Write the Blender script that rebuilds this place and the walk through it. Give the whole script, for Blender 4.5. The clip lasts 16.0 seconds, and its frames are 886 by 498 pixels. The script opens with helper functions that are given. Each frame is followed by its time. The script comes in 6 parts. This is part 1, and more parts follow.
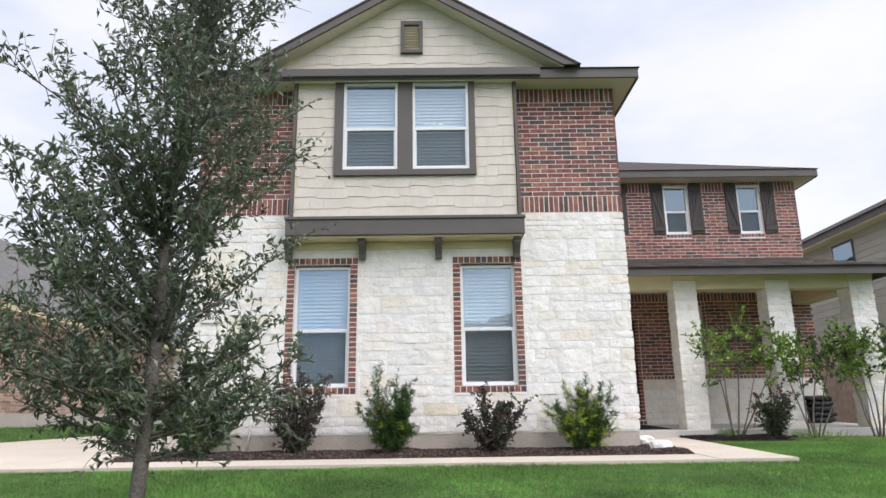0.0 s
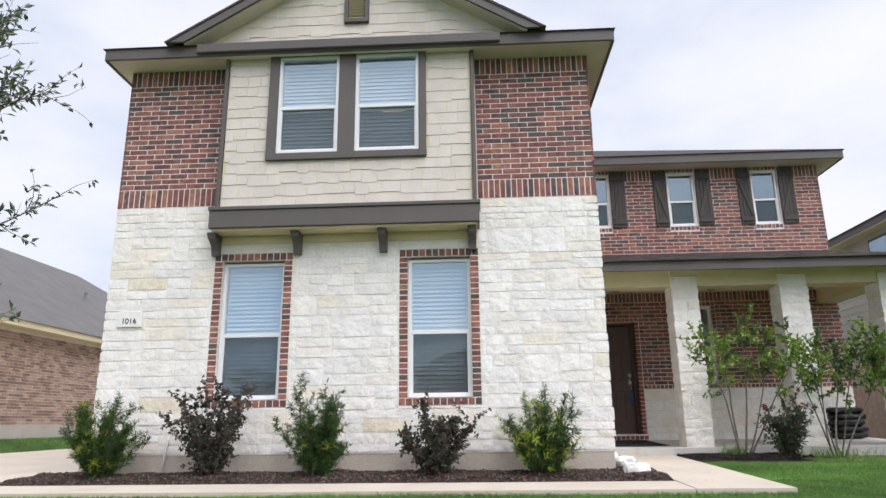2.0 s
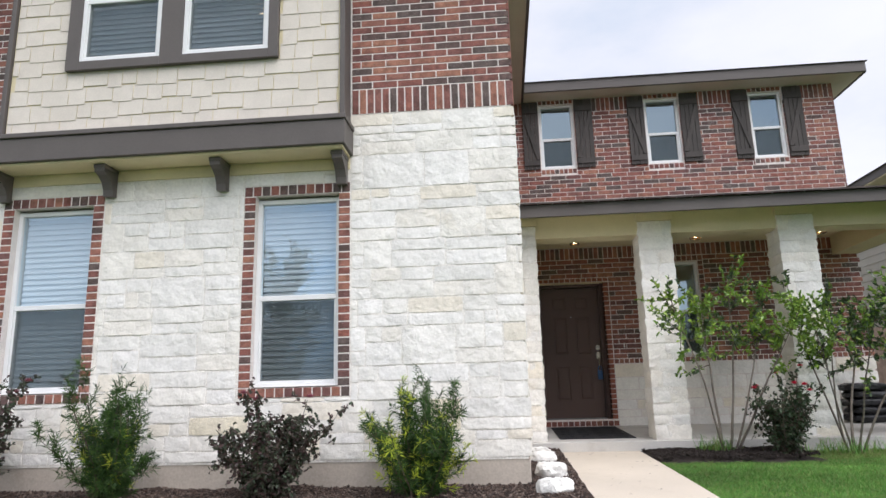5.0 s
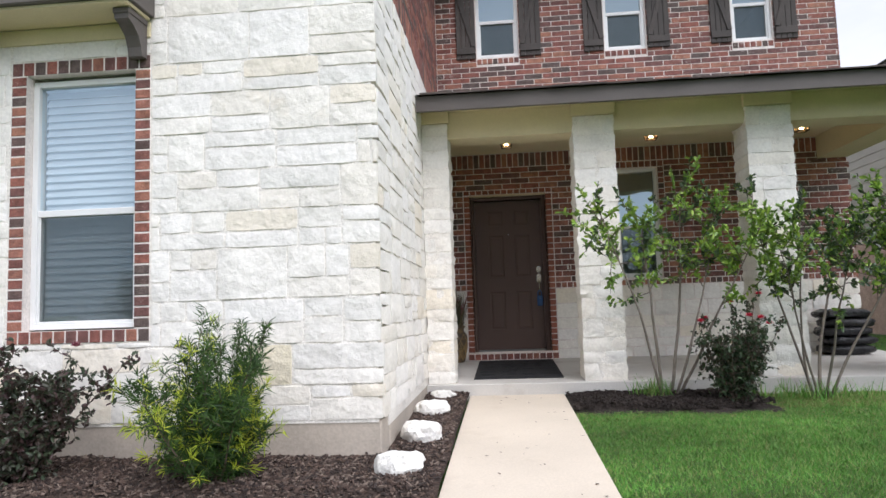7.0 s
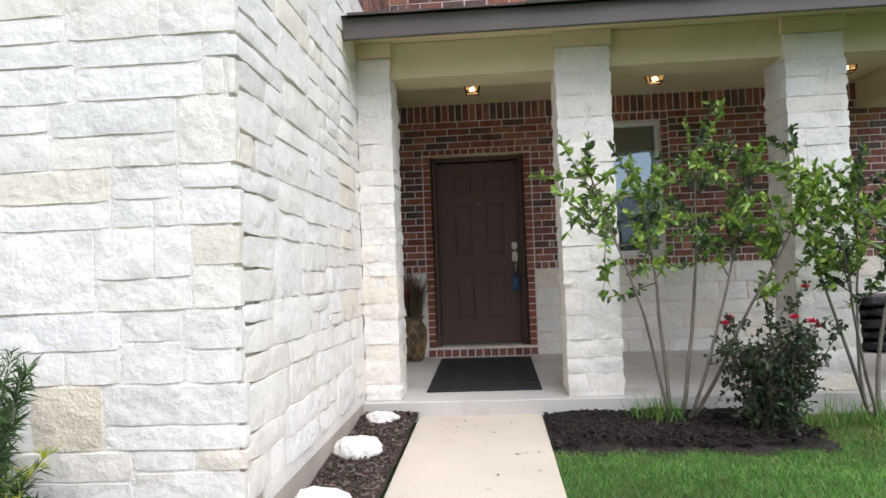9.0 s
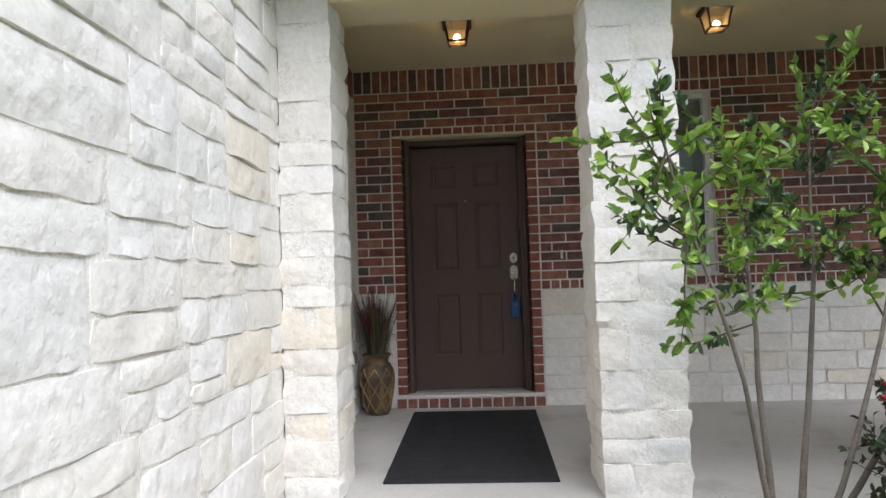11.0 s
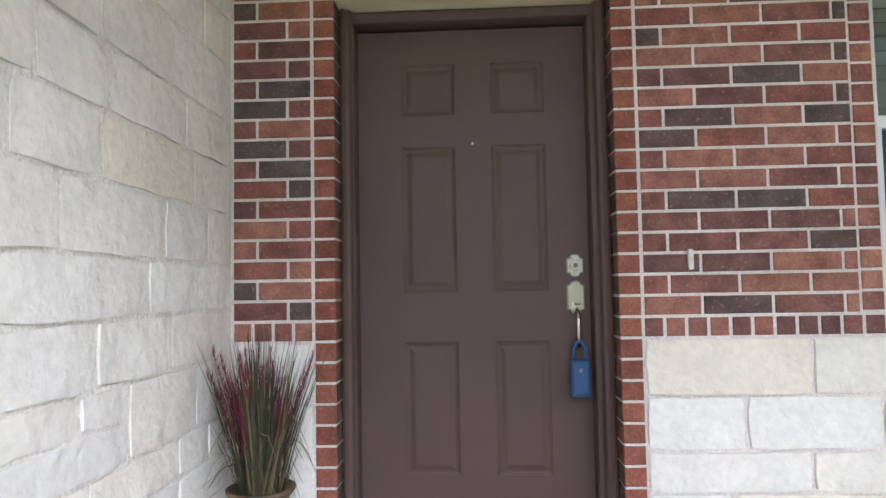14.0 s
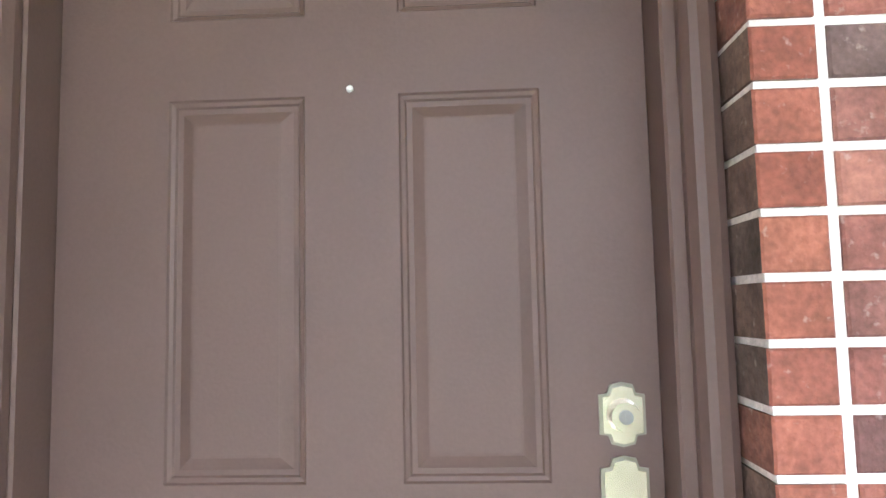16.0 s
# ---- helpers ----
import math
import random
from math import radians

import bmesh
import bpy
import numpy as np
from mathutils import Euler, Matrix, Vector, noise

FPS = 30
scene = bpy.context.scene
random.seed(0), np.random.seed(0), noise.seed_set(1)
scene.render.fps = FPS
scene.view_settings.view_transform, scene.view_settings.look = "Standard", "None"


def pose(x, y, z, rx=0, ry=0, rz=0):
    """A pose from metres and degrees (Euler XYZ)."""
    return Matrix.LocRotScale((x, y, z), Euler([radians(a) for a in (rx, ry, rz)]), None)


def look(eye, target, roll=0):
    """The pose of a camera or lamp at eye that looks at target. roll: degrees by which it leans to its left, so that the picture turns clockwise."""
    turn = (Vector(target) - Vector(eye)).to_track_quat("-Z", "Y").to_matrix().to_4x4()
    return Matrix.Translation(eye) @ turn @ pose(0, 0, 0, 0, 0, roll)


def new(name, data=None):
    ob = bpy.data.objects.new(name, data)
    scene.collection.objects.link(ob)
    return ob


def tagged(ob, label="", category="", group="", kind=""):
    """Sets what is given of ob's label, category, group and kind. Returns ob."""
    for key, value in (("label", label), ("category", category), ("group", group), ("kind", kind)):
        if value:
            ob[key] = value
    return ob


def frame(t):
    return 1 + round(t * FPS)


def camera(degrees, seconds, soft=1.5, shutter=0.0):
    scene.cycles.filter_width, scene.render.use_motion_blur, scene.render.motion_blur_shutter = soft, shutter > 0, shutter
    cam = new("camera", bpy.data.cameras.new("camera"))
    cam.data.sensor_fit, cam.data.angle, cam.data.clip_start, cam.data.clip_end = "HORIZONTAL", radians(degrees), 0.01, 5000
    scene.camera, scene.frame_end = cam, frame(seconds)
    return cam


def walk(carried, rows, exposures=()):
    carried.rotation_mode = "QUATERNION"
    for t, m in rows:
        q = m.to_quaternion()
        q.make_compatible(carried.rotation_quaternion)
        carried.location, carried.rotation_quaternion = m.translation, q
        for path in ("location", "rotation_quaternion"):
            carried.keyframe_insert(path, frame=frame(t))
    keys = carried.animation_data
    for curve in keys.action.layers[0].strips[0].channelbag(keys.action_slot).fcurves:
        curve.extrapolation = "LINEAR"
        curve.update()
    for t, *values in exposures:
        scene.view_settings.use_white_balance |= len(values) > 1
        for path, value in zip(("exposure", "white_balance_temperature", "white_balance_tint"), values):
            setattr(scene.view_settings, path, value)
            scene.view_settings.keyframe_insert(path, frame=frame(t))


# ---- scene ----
cam = camera(67.4, 16.0)
PATH = [
    (0, (0.662, 0.03, 0.308), (0.68, 1.97, 0.795), -0.8),
    (0.5, (0.97, 0.279, 0.317), (0.957, 2.215, 0.819), -0.8),
    (1, (1.324, 0.512, 0.332), (1.276, 2.446, 0.84), -1.0),
    (1.5, (1.77, 0.715, 0.336), (1.66, 2.646, 0.844), -0.9),
    (2, (1.912, 1.335, 0.403), (1.811, 3.267, 0.912), -0.7),
    (2.5, (2.173, 1.861, 0.492), (2.053, 3.792, 0.999), -0.6),
    (3, (2.398, 2.303, 0.551), (2.273, 4.233, 1.058), -0.7),
    (3.5, (2.615, 2.666, 0.572), (2.486, 4.599, 1.07), -0.9),
    (3.7, (2.699, 2.811, 0.577), (2.57, 4.747, 1.064), -1.1),
    (6, (3.856, 4.621, 0.72), (3.669, 6.59, 1.022), -1.8),
    (6.5, (4.123, 5.046, 0.762), (3.945, 7.026, 0.973), -2.0),
    (7, (4.35, 5.456, 0.796), (4.17, 7.44, 0.969), -1.9),
    (7.5, (4.481, 5.885, 0.846), (4.299, 7.871, 0.998), -2.1),
    (8, (4.566, 6.295, 0.903), (4.383, 8.284, 1.016), -2.2),
    (10.3, (4.578, 8.269, 1.092), (4.479, 10.266, 1.147), -1.9),
    (10.5, (4.579, 8.46, 1.096), (4.477, 10.456, 1.163), -1.8),
    (11, (4.565, 9.016, 1.109), (4.446, 11.011, 1.198), -1.8),
    (11.5, (4.557, 9.552, 1.105), (4.39, 11.542, 1.215), -1.1),
    (12, (4.511, 10.132, 1.101), (4.353, 12.121, 1.238), -1.5),
    (12.5, (4.433, 10.58, 1.114), (4.29, 12.569, 1.258), -1.6),
    (13, (4.406, 10.952, 1.145), (4.264, 12.942, 1.284), -0.7),
    (13.5, (4.403, 11.491, 1.164), (4.271, 13.481, 1.308), -0.7),
    (14, (4.436, 12.024, 1.195), (4.337, 14.019, 1.306), -1.0),
    (14.5, (4.476, 12.437, 1.232), (4.406, 14.434, 1.317), -1.2),
    (15, (4.466, 12.879, 1.311), (4.458, 14.875, 1.419), -1.8),
    (15.5, (4.505, 13.297, 1.356), (4.543, 15.289, 1.53), -1.6),
    (16, (4.62, 13.669, 1.427), (4.517, 15.659, 1.597), -1.2),
]

walk(cam, [(t, look(eye, target, roll)) for t, eye, target, roll in PATH],
     [(0, 0.40, 6180, 16), (3.5, 0.34, 6200, 15), (6, 0.42, 6140, 15), (11, 0.54, 5980, 14), (12.5, 0.74, 5900, 13), (13, 1.12, 5880, 15), (13.5, 1.6, 5780, 14), (14, 2.14, 5660, 15), (14.5, 2.42, 5640, 16), (15.5, 3.05, 5600, 16), (16, 3.72, 5560, 14)])

# ---- world and sun: a bright overcast day with broken cloud ----
world = bpy.data.worlds.new("world")
scene.world = world
world.use_nodes = True
wn, wl = world.node_tree.nodes, world.node_tree.links
wn.clear()
w_out, w_bg, w_sky = wn.new("ShaderNodeOutputWorld"), wn.new("ShaderNodeBackground"), wn.new("ShaderNodeTexSky")
w_sky.sky_type, w_sky.sun_disc = "NISHITA", False
SUN_ELEVATION, SUN_ROTATION = radians(53), radians(142)
w_sky.sun_elevation, w_sky.sun_rotation = SUN_ELEVATION, SUN_ROTATION
w_co, w_map, w_n1, w_ramp, w_mix = (wn.new(k) for k in ("ShaderNodeTexCoord", "ShaderNodeMapping", "ShaderNodeTexNoise", "ShaderNodeValToRGB", "ShaderNodeMixRGB"))
w_map.inputs["Scale"].default_value = (1.0, 1.0, 2.2)
w_n1.inputs["Scale"].default_value, w_n1.inputs["Detail"].default_value, w_n1.inputs["Roughness"].default_value = 1.7, 7, 0.55
for pos_, col_ in ((0.36, (5.0, 7.0, 9.4, 1)), (0.44, (7.6, 8.3, 9.1, 1)), (0.52, (8.9, 9.2, 9.6, 1)), (0.60, (9.9, 10.0, 10.2, 1)), (0.72, (10.6, 10.6, 10.6, 1))):
    e_ = w_ramp.color_ramp.elements.new(pos_)
    e_.color = col_
w_ramp.color_ramp.elements.remove(w_ramp.color_ramp.elements[0])
w_ramp.color_ramp.elements.remove(w_ramp.color_ramp.elements[-1])
w_mix.inputs[0].default_value = 0.86
wl.new(w_co.outputs["Generated"], w_map.inputs["Vector"])
wl.new(w_map.outputs["Vector"], w_n1.inputs["Vector"])
wl.new(w_n1.outputs["Fac"], w_ramp.inputs["Fac"])
wl.new(w_sky.outputs["Color"], w_mix.inputs[1])
wl.new(w_ramp.outputs["Color"], w_mix.inputs[2])
wl.new(w_mix.outputs["Color"], w_bg.inputs["Color"])
w_bg.inputs["Strength"].default_value = 0.082
wl.new(w_bg.outputs["Background"], w_out.inputs["Surface"])
sun = new("sun", bpy.data.lights.new("sun", "SUN"))
sun.data.energy, sun.data.angle, sun.data.color = 2.55, radians(60), (1.0, 0.975, 0.945)
sun.matrix_world = look((0, 0, 20), Vector((0, 0, 20)) - Vector((math.sin(SUN_ROTATION) * math.cos(SUN_ELEVATION), math.cos(SUN_ROTATION) * math.cos(SUN_ELEVATION), math.sin(SUN_ELEVATION))))


# ---- materials ----
def material(name, colors, rough=0.8, rand="", vary=(0.25, 9.0), fine=(0.15, 90.0), bump=((60.0, 0.004),), metal=0.0, spec=0.4, blotch=None, trans=0.0):
    """A procedural surface. colors: one, or several chosen by the random value of object or island; vary and fine: (amount, scale) of two
    scales of mottling; bump: (scale, height in m) of each layer; blotch: (colour, scale, threshold, amount) of stains."""
    m = bpy.data.materials.new(name)
    m.use_nodes = True
    n, l = m.node_tree.nodes, m.node_tree.links
    b = n["Principled BSDF"]
    geo = n.new("ShaderNodeNewGeometry")
    pos = geo.outputs["Position"]
    if len(colors) > 1:
        ramp = n.new("ShaderNodeValToRGB")
        ramp.color_ramp.interpolation = "CONSTANT"
        while len(ramp.color_ramp.elements) < len(colors):
            ramp.color_ramp.elements.new(0.5)
        for i, c in enumerate(colors):
            ramp.color_ramp.elements[i].position, ramp.color_ramp.elements[i].color = i / len(colors), (*c, 1)
        if rand == "object":
            l.new(n.new("ShaderNodeObjectInfo").outputs["Random"], ramp.inputs["Fac"])
        else:
            l.new(geo.outputs["Random Per Island"], ramp.inputs["Fac"])
        col = ramp.outputs["Color"]
    else:
        rgb = n.new("ShaderNodeRGB")
        rgb.outputs[0].default_value = (*colors[0], 1)
        col = rgb.outputs[0]
    for amount, scale in (vary, fine):
        if amount:
            t, r, mix = n.new("ShaderNodeTexNoise"), n.new("ShaderNodeMapRange"), n.new("ShaderNodeMixRGB")
            t.inputs["Scale"].default_value, t.inputs["Detail"].default_value = scale, 4
            l.new(pos, t.inputs["Vector"])
            l.new(t.outputs["Fac"], r.inputs["Value"])
            r.inputs["From Min"].default_value, r.inputs["From Max"].default_value = 0.3, 0.7
            r.inputs["To Min"].default_value, r.inputs["To Max"].default_value = 1 - amount, 1 + amount
            mix.blend_type, mix.inputs[0].default_value = "MULTIPLY", 1
            l.new(col, mix.inputs[1]), l.new(r.outputs["Result"], mix.inputs[2])
            col = mix.outputs["Color"]
    if blotch:
        c, scale, at, amount = blotch
        t, r, mix = n.new("ShaderNodeTexNoise"), n.new("ShaderNodeMapRange"), n.new("ShaderNodeMixRGB")
        t.inputs["Scale"].default_value, t.inputs["Detail"].default_value = scale, 5
        l.new(pos, t.inputs["Vector"]), l.new(t.outputs["Fac"], r.inputs["Value"])
        r.inputs["From Min"].default_value, r.inputs["From Max"].default_value, r.inputs["To Max"].default_value = at, at + 0.12, amount
        l.new(r.outputs["Result"], mix.inputs[0]), l.new(col, mix.inputs[1])
        mix.inputs[2].default_value = (*c, 1)
        col = mix.outputs["Color"]
    l.new(col, b.inputs["Base Color"])
    b.inputs["Roughness"].default_value, b.inputs["Metallic"].default_value, b.inputs["Specular IOR Level"].default_value = rough, metal, spec
    normal = None
    for scale, height in bump:
        t, bp = n.new("ShaderNodeTexNoise"), n.new("ShaderNodeBump")
        t.inputs["Scale"].default_value, t.inputs["Detail"].default_value = scale, 5
        l.new(pos, t.inputs["Vector"]), l.new(t.outputs["Fac"], bp.inputs["Height"])
        bp.inputs["Distance"].default_value = height
        if normal:
            l.new(normal, bp.inputs["Normal"])
        normal = bp.outputs["Normal"]
    if normal:
        l.new(normal, b.inputs["Normal"])
    if trans:
        tr, add, out = n.new("ShaderNodeBsdfTranslucent"), n.new("ShaderNodeMixShader"), n["Material Output"]
        l.new(col, tr.inputs["Color"])
        add.inputs[0].default_value = trans
        l.new(b.outputs["BSDF"], add.inputs[1]), l.new(tr.outputs["BSDF"], add.inputs[2]), l.new(add.outputs["Shader"], out.inputs["Surface"])
    return m


def glass_material(name, ior, tint):
    m = bpy.data.materials.new(name)
    m.use_nodes = True
    n, l = m.node_tree.nodes, m.node_tree.links
    n.remove(n["Principled BSDF"])
    fr, mix, tr, gl = n.new("ShaderNodeFresnel"), n.new("ShaderNodeMixShader"), n.new("ShaderNodeBsdfTransparent"), n.new("ShaderNodeBsdfGlossy")
    fr.inputs["IOR"].default_value, gl.inputs["Roughness"].default_value = ior, 0.015
    tr.inputs["Color"].default_value, gl.inputs["Color"].default_value = (*tint, 1), (0.72, 0.90, 1.0, 1)
    l.new(fr.outputs["Fac"], mix.inputs[0]), l.new(tr.outputs["BSDF"], mix.inputs[1]), l.new(gl.outputs["BSDF"], mix.inputs[2])
    t, bp, geo = n.new("ShaderNodeTexNoise"), n.new("ShaderNodeBump"), n.new("ShaderNodeNewGeometry")
    t.inputs["Scale"].default_value, bp.inputs["Distance"].default_value = 2.0, 0.004
    l.new(geo.outputs["Position"], t.inputs["Vector"]), l.new(t.outputs["Fac"], bp.inputs["Height"]), l.new(bp.outputs["Normal"], gl.inputs["Normal"])
    l.new(mix.outputs["Shader"], n["Material Output"].inputs["Surface"])
    return m


def screen_material(name, color, cover):
    m = bpy.data.materials.new(name)
    m.use_nodes = True
    n, l = m.node_tree.nodes, m.node_tree.links
    mix, tr = n.new("ShaderNodeMixShader"), n.new("ShaderNodeBsdfTransparent")
    n["Principled BSDF"].inputs["Base Color"].default_value = (*color, 1)
    n["Principled BSDF"].inputs["Roughness"].default_value = 0.9
    mix.inputs[0].default_value = cover
    l.new(tr.outputs["BSDF"], mix.inputs[1]), l.new(n["Principled BSDF"].outputs["BSDF"], mix.inputs[2])
    l.new(mix.outputs["Shader"], n["Material Output"].inputs["Surface"])
    return m


def lamp_material(name, color, strength):
    m = bpy.data.materials.new(name)
    m.use_nodes = True
    b = m.node_tree.nodes["Principled BSDF"]
    b.inputs["Base Color"].default_value = (*color, 1)
    b.inputs["Emission Color"].default_value, b.inputs["Emission Strength"].default_value = (*color, 1), strength
    return m


def chisel(m, scale, height):
    """Adds the broken facets of split stone, cells warped by noise, under a material's fine relief."""
    n, l = m.node_tree.nodes, m.node_tree.links
    first = next(b for b in n if b.type == "BUMP" and not b.inputs["Normal"].is_linked)
    geo, warp, mul, add, vor, bp = (n.new(k) for k in ("ShaderNodeNewGeometry", "ShaderNodeTexNoise", "ShaderNodeVectorMath", "ShaderNodeVectorMath", "ShaderNodeTexVoronoi", "ShaderNodeBump"))
    warp.inputs["Scale"].default_value, warp.inputs["Detail"].default_value = scale * 0.8, 4
    mul.operation, mul.inputs[1].default_value = "SCALE", (1, 1, 1)
    mul.inputs["Scale"].default_value = 0.16
    vor.feature = "SMOOTH_F1"
    vor.inputs["Scale"].default_value, vor.inputs["Smoothness"].default_value = scale, 0.25
    bp.inputs["Distance"].default_value = height
    bp.invert = True
    l.new(geo.outputs["Position"], warp.inputs["Vector"]), l.new(warp.outputs["Color"], mul.inputs[0])
    l.new(geo.outputs["Position"], add.inputs[0]), l.new(mul.outputs["Vector"], add.inputs[1])
    l.new(add.outputs["Vector"], vor.inputs["Vector"]), l.new(vor.outputs["Distance"], bp.inputs["Height"])
    l.new(bp.outputs["Normal"], first.inputs["Normal"])


STONES = [(0.835, 0.800, 0.730), (0.850, 0.822, 0.765), (0.815, 0.780, 0.712), (0.840, 0.808, 0.745), (0.818, 0.756, 0.645), (0.855, 0.830, 0.785), (0.828, 0.800, 0.742), (0.825, 0.782, 0.705), (0.838, 0.812, 0.765), (0.790, 0.768, 0.720)]
BRICKS = [(0.305, 0.134, 0.099), (0.228, 0.099, 0.079), (0.274, 0.104, 0.077), (0.223, 0.086, 0.068), (0.154, 0.074, 0.065), (0.308, 0.134, 0.093), (0.111, 0.081, 0.072), (0.202, 0.084, 0.069), (0.348, 0.16, 0.106), (0.172, 0.079, 0.069), (0.248, 0.099, 0.077), (0.12, 0.077, 0.068)]
stone_mat = material("limestone", STONES, 0.9, "object", (0.06, 4), (0.06, 40), ((24, 0.006), (95, 0.002)), blotch=((0.72, 0.60, 0.42), 2.3, 0.66, 0.4))
chisel(stone_mat, 9.0, 0.010)
mortar_stone = material("stone_mortar", [(0.80, 0.765, 0.705)], 0.95, vary=(0.05, 4), bump=((18, 0.012), (90, 0.004)))
brick_mat = material("brick", BRICKS, 0.82, "object", (0.34, 13), (0.22, 100), ((70, 0.006),), blotch=((0.56, 0.47, 0.43), 70, 0.62, 0.3))
jamb_brick_mat = material("jamb_brick", [(0.27, 0.095, 0.062), (0.24, 0.08, 0.052), (0.255, 0.09, 0.06), (0.22, 0.076, 0.052), (0.285, 0.105, 0.066)], 0.82, "object", (0.28, 13), (0.22, 100), ((70, 0.006),), blotch=((0.56, 0.46, 0.41), 70, 0.64, 0.3))
# jamb brick for the door reveal, its shade painted in as darker colours; pale spots
shaded_return_mat = material("shaded_return_brick", [(0.13, 0.082, 0.062), (0.20, 0.085, 0.06), (0.10, 0.07, 0.056)], 0.8, "object", (0.4, 16), (0.25, 100), ((70, 0.006),), blotch=((0.55, 0.46, 0.40), 48, 0.64, 0.5))
brick_rest_mat = material("brick_joined", BRICKS, 0.82, "island", (0.30, 13), (0.22, 100), ((70, 0.006),), blotch=((0.56, 0.48, 0.44), 24, 0.58, 0.5))
mortar_brick = material("brick_mortar", [(0.77, 0.71, 0.665)], 0.95, vary=(0.10, 6), bump=((120, 0.004),))
concrete_mat = material("concrete", [(0.50, 0.46, 0.41)], 0.9, vary=(0.07, 1.7), fine=(0.07, 60), bump=((150, 0.003),), blotch=((0.38, 0.33, 0.27), 2.5, 0.58, 0.35))
walk_mat = material("walk_concrete", [(0.60, 0.525, 0.43)], 0.9, vary=(0.06, 1.3), fine=(0.06, 80), bump=((160, 0.003),), blotch=((0.48, 0.40, 0.31), 3, 0.60, 0.3))
porch_mat = material("porch_concrete", [(0.53, 0.51, 0.475)], 0.75, vary=(0.08, 1.5), fine=(0.06, 70), bump=((120, 0.002),), blotch=((0.36, 0.32, 0.28), 2.6, 0.56, 0.5))
foundation_mat = material("foundation_concrete", [(0.47, 0.41, 0.345)], 0.92, vary=(0.10, 3), fine=(0.08, 50), bump=((14, 0.004), (60, 0.0015)), blotch=((0.36, 0.30, 0.24), 4, 0.60, 0.4))
trim_mat = material("dark_trim_paint", [(0.115, 0.100, 0.092)], 0.55, vary=(0.06, 3), fine=(0.04, 60), bump=((40, 0.001),))
soffit_mat = material("soffit_paint", [(0.70, 0.635, 0.52)], 0.65, vary=(0.05, 2.5), fine=(0.03, 60), bump=((60, 0.001),))
beige_mat = material("beige_paint", [(0.71, 0.62, 0.40)], 0.6, vary=(0.05, 2.5), fine=(0.03, 60), bump=((60, 0.001),))
shake_mat = material("shake_siding", [(0.665, 0.605, 0.525), (0.68, 0.62, 0.54), (0.65, 0.59, 0.51), (0.672, 0.612, 0.533)], 0.7, "object", (0.05, 6), (0.05, 90), ((70, 0.003),))
shingle_mat = material("roof_shingle", [(0.085, 0.070, 0.062), (0.07, 0.058, 0.052), (0.10, 0.083, 0.073), (0.08, 0.062, 0.055)], 0.92, "island", (0.2, 3), (0.3, 160), ((200, 0.004),))
grey_shingle_mat = material("grey_shingle", [(0.175, 0.168, 0.158), (0.155, 0.148, 0.14), (0.195, 0.185, 0.175)], 0.92, "island", (0.1, 2), (0.2, 90), ((100, 0.004),))
vinyl_mat = material("white_vinyl", [(0.80, 0.80, 0.79)], 0.4, vary=(0.02, 4), fine=(0.0, 1), bump=())
blind_mat = material("blind_white", [(0.82, 0.83, 0.83)], 0.5, vary=(0.03, 5), fine=(0, 1), bump=(), trans=0.1)
room_mat = material("room_plaster", [(0.55, 0.52, 0.47)], 0.9, vary=(0.05, 1), bump=())
room_dark_mat = material("room_carpet", [(0.20, 0.17, 0.14)], 0.95, vary=(0.1, 3), bump=())
glass_mat = glass_material("window_glass", 4.0, (0.86, 0.95, 0.99))
insect_mat = screen_material("insect_screen", (0.055, 0.068, 0.066), 0.30)
shutter_mat = material("shutter_stain", [(0.060, 0.052, 0.047), (0.07, 0.06, 0.054)], 0.7, "object", (0.15, 6), (0.15, 70), ((60, 0.002),))
door_mat = material("door_paint", [(0.110, 0.070, 0.058)], 0.5, vary=(0.05, 3), fine=(0.04, 140), bump=((160, 0.0004),), spec=0.35)
# same nickel, darkened: the dark reflection along the plate edges is painted in
nickel_reflection_mat = material("nickel_edge_reflection", [(0.26, 0.245, 0.21)], 0.3, vary=(0.05, 30), fine=(0, 1), bump=(), metal=1.0)
nickel_mat = material("satin_nickel", [(0.58, 0.55, 0.48)], 0.22, vary=(0.05, 30), fine=(0, 1), bump=(), metal=1.0)
mat_mat = material("door_mat_rubber", [(0.022, 0.022, 0.024)], 0.85, vary=(0.2, 12), fine=(0.3, 220), bump=((260, 0.004),))
lawn_mat = material("lawn_soil", [(0.058, 0.115, 0.024)], 0.95, vary=(0.25, 2), fine=(0.35, 60), bump=((90, 0.03),))
blade_mat = material("grass_blade", [(0.105, 0.275, 0.042), (0.125, 0.31, 0.05), (0.09, 0.235, 0.038), (0.17, 0.335, 0.068), (0.25, 0.29, 0.095)], 0.6, "island", (0.42, 0.8), (0.22, 6), (), trans=0.3)
mulch_mat = material("mulch_bed", [(0.050, 0.033, 0.025)], 0.95, vary=(0.3, 6), fine=(0.4, 70), bump=((60, 0.03),))
chip_mat = material("mulch_chip", [(0.076, 0.050, 0.040), (0.11, 0.075, 0.058), (0.055, 0.038, 0.031), (0.17, 0.13, 0.105), (0.038, 0.028, 0.024)], 0.9, "island", (0.2, 20), (0.2, 120), ())
soil_mat = material("dark_soil", [(0.030, 0.022, 0.018)], 0.95, vary=(0.3, 7), fine=(0.4, 80), bump=((50, 0.04),))
pale_stone_mat = material("pale_boulder", [(0.76, 0.74, 0.69)], 0.9, vary=(0.10, 8), fine=(0.10, 60), bump=((14, 0.02), (50, 0.006)))
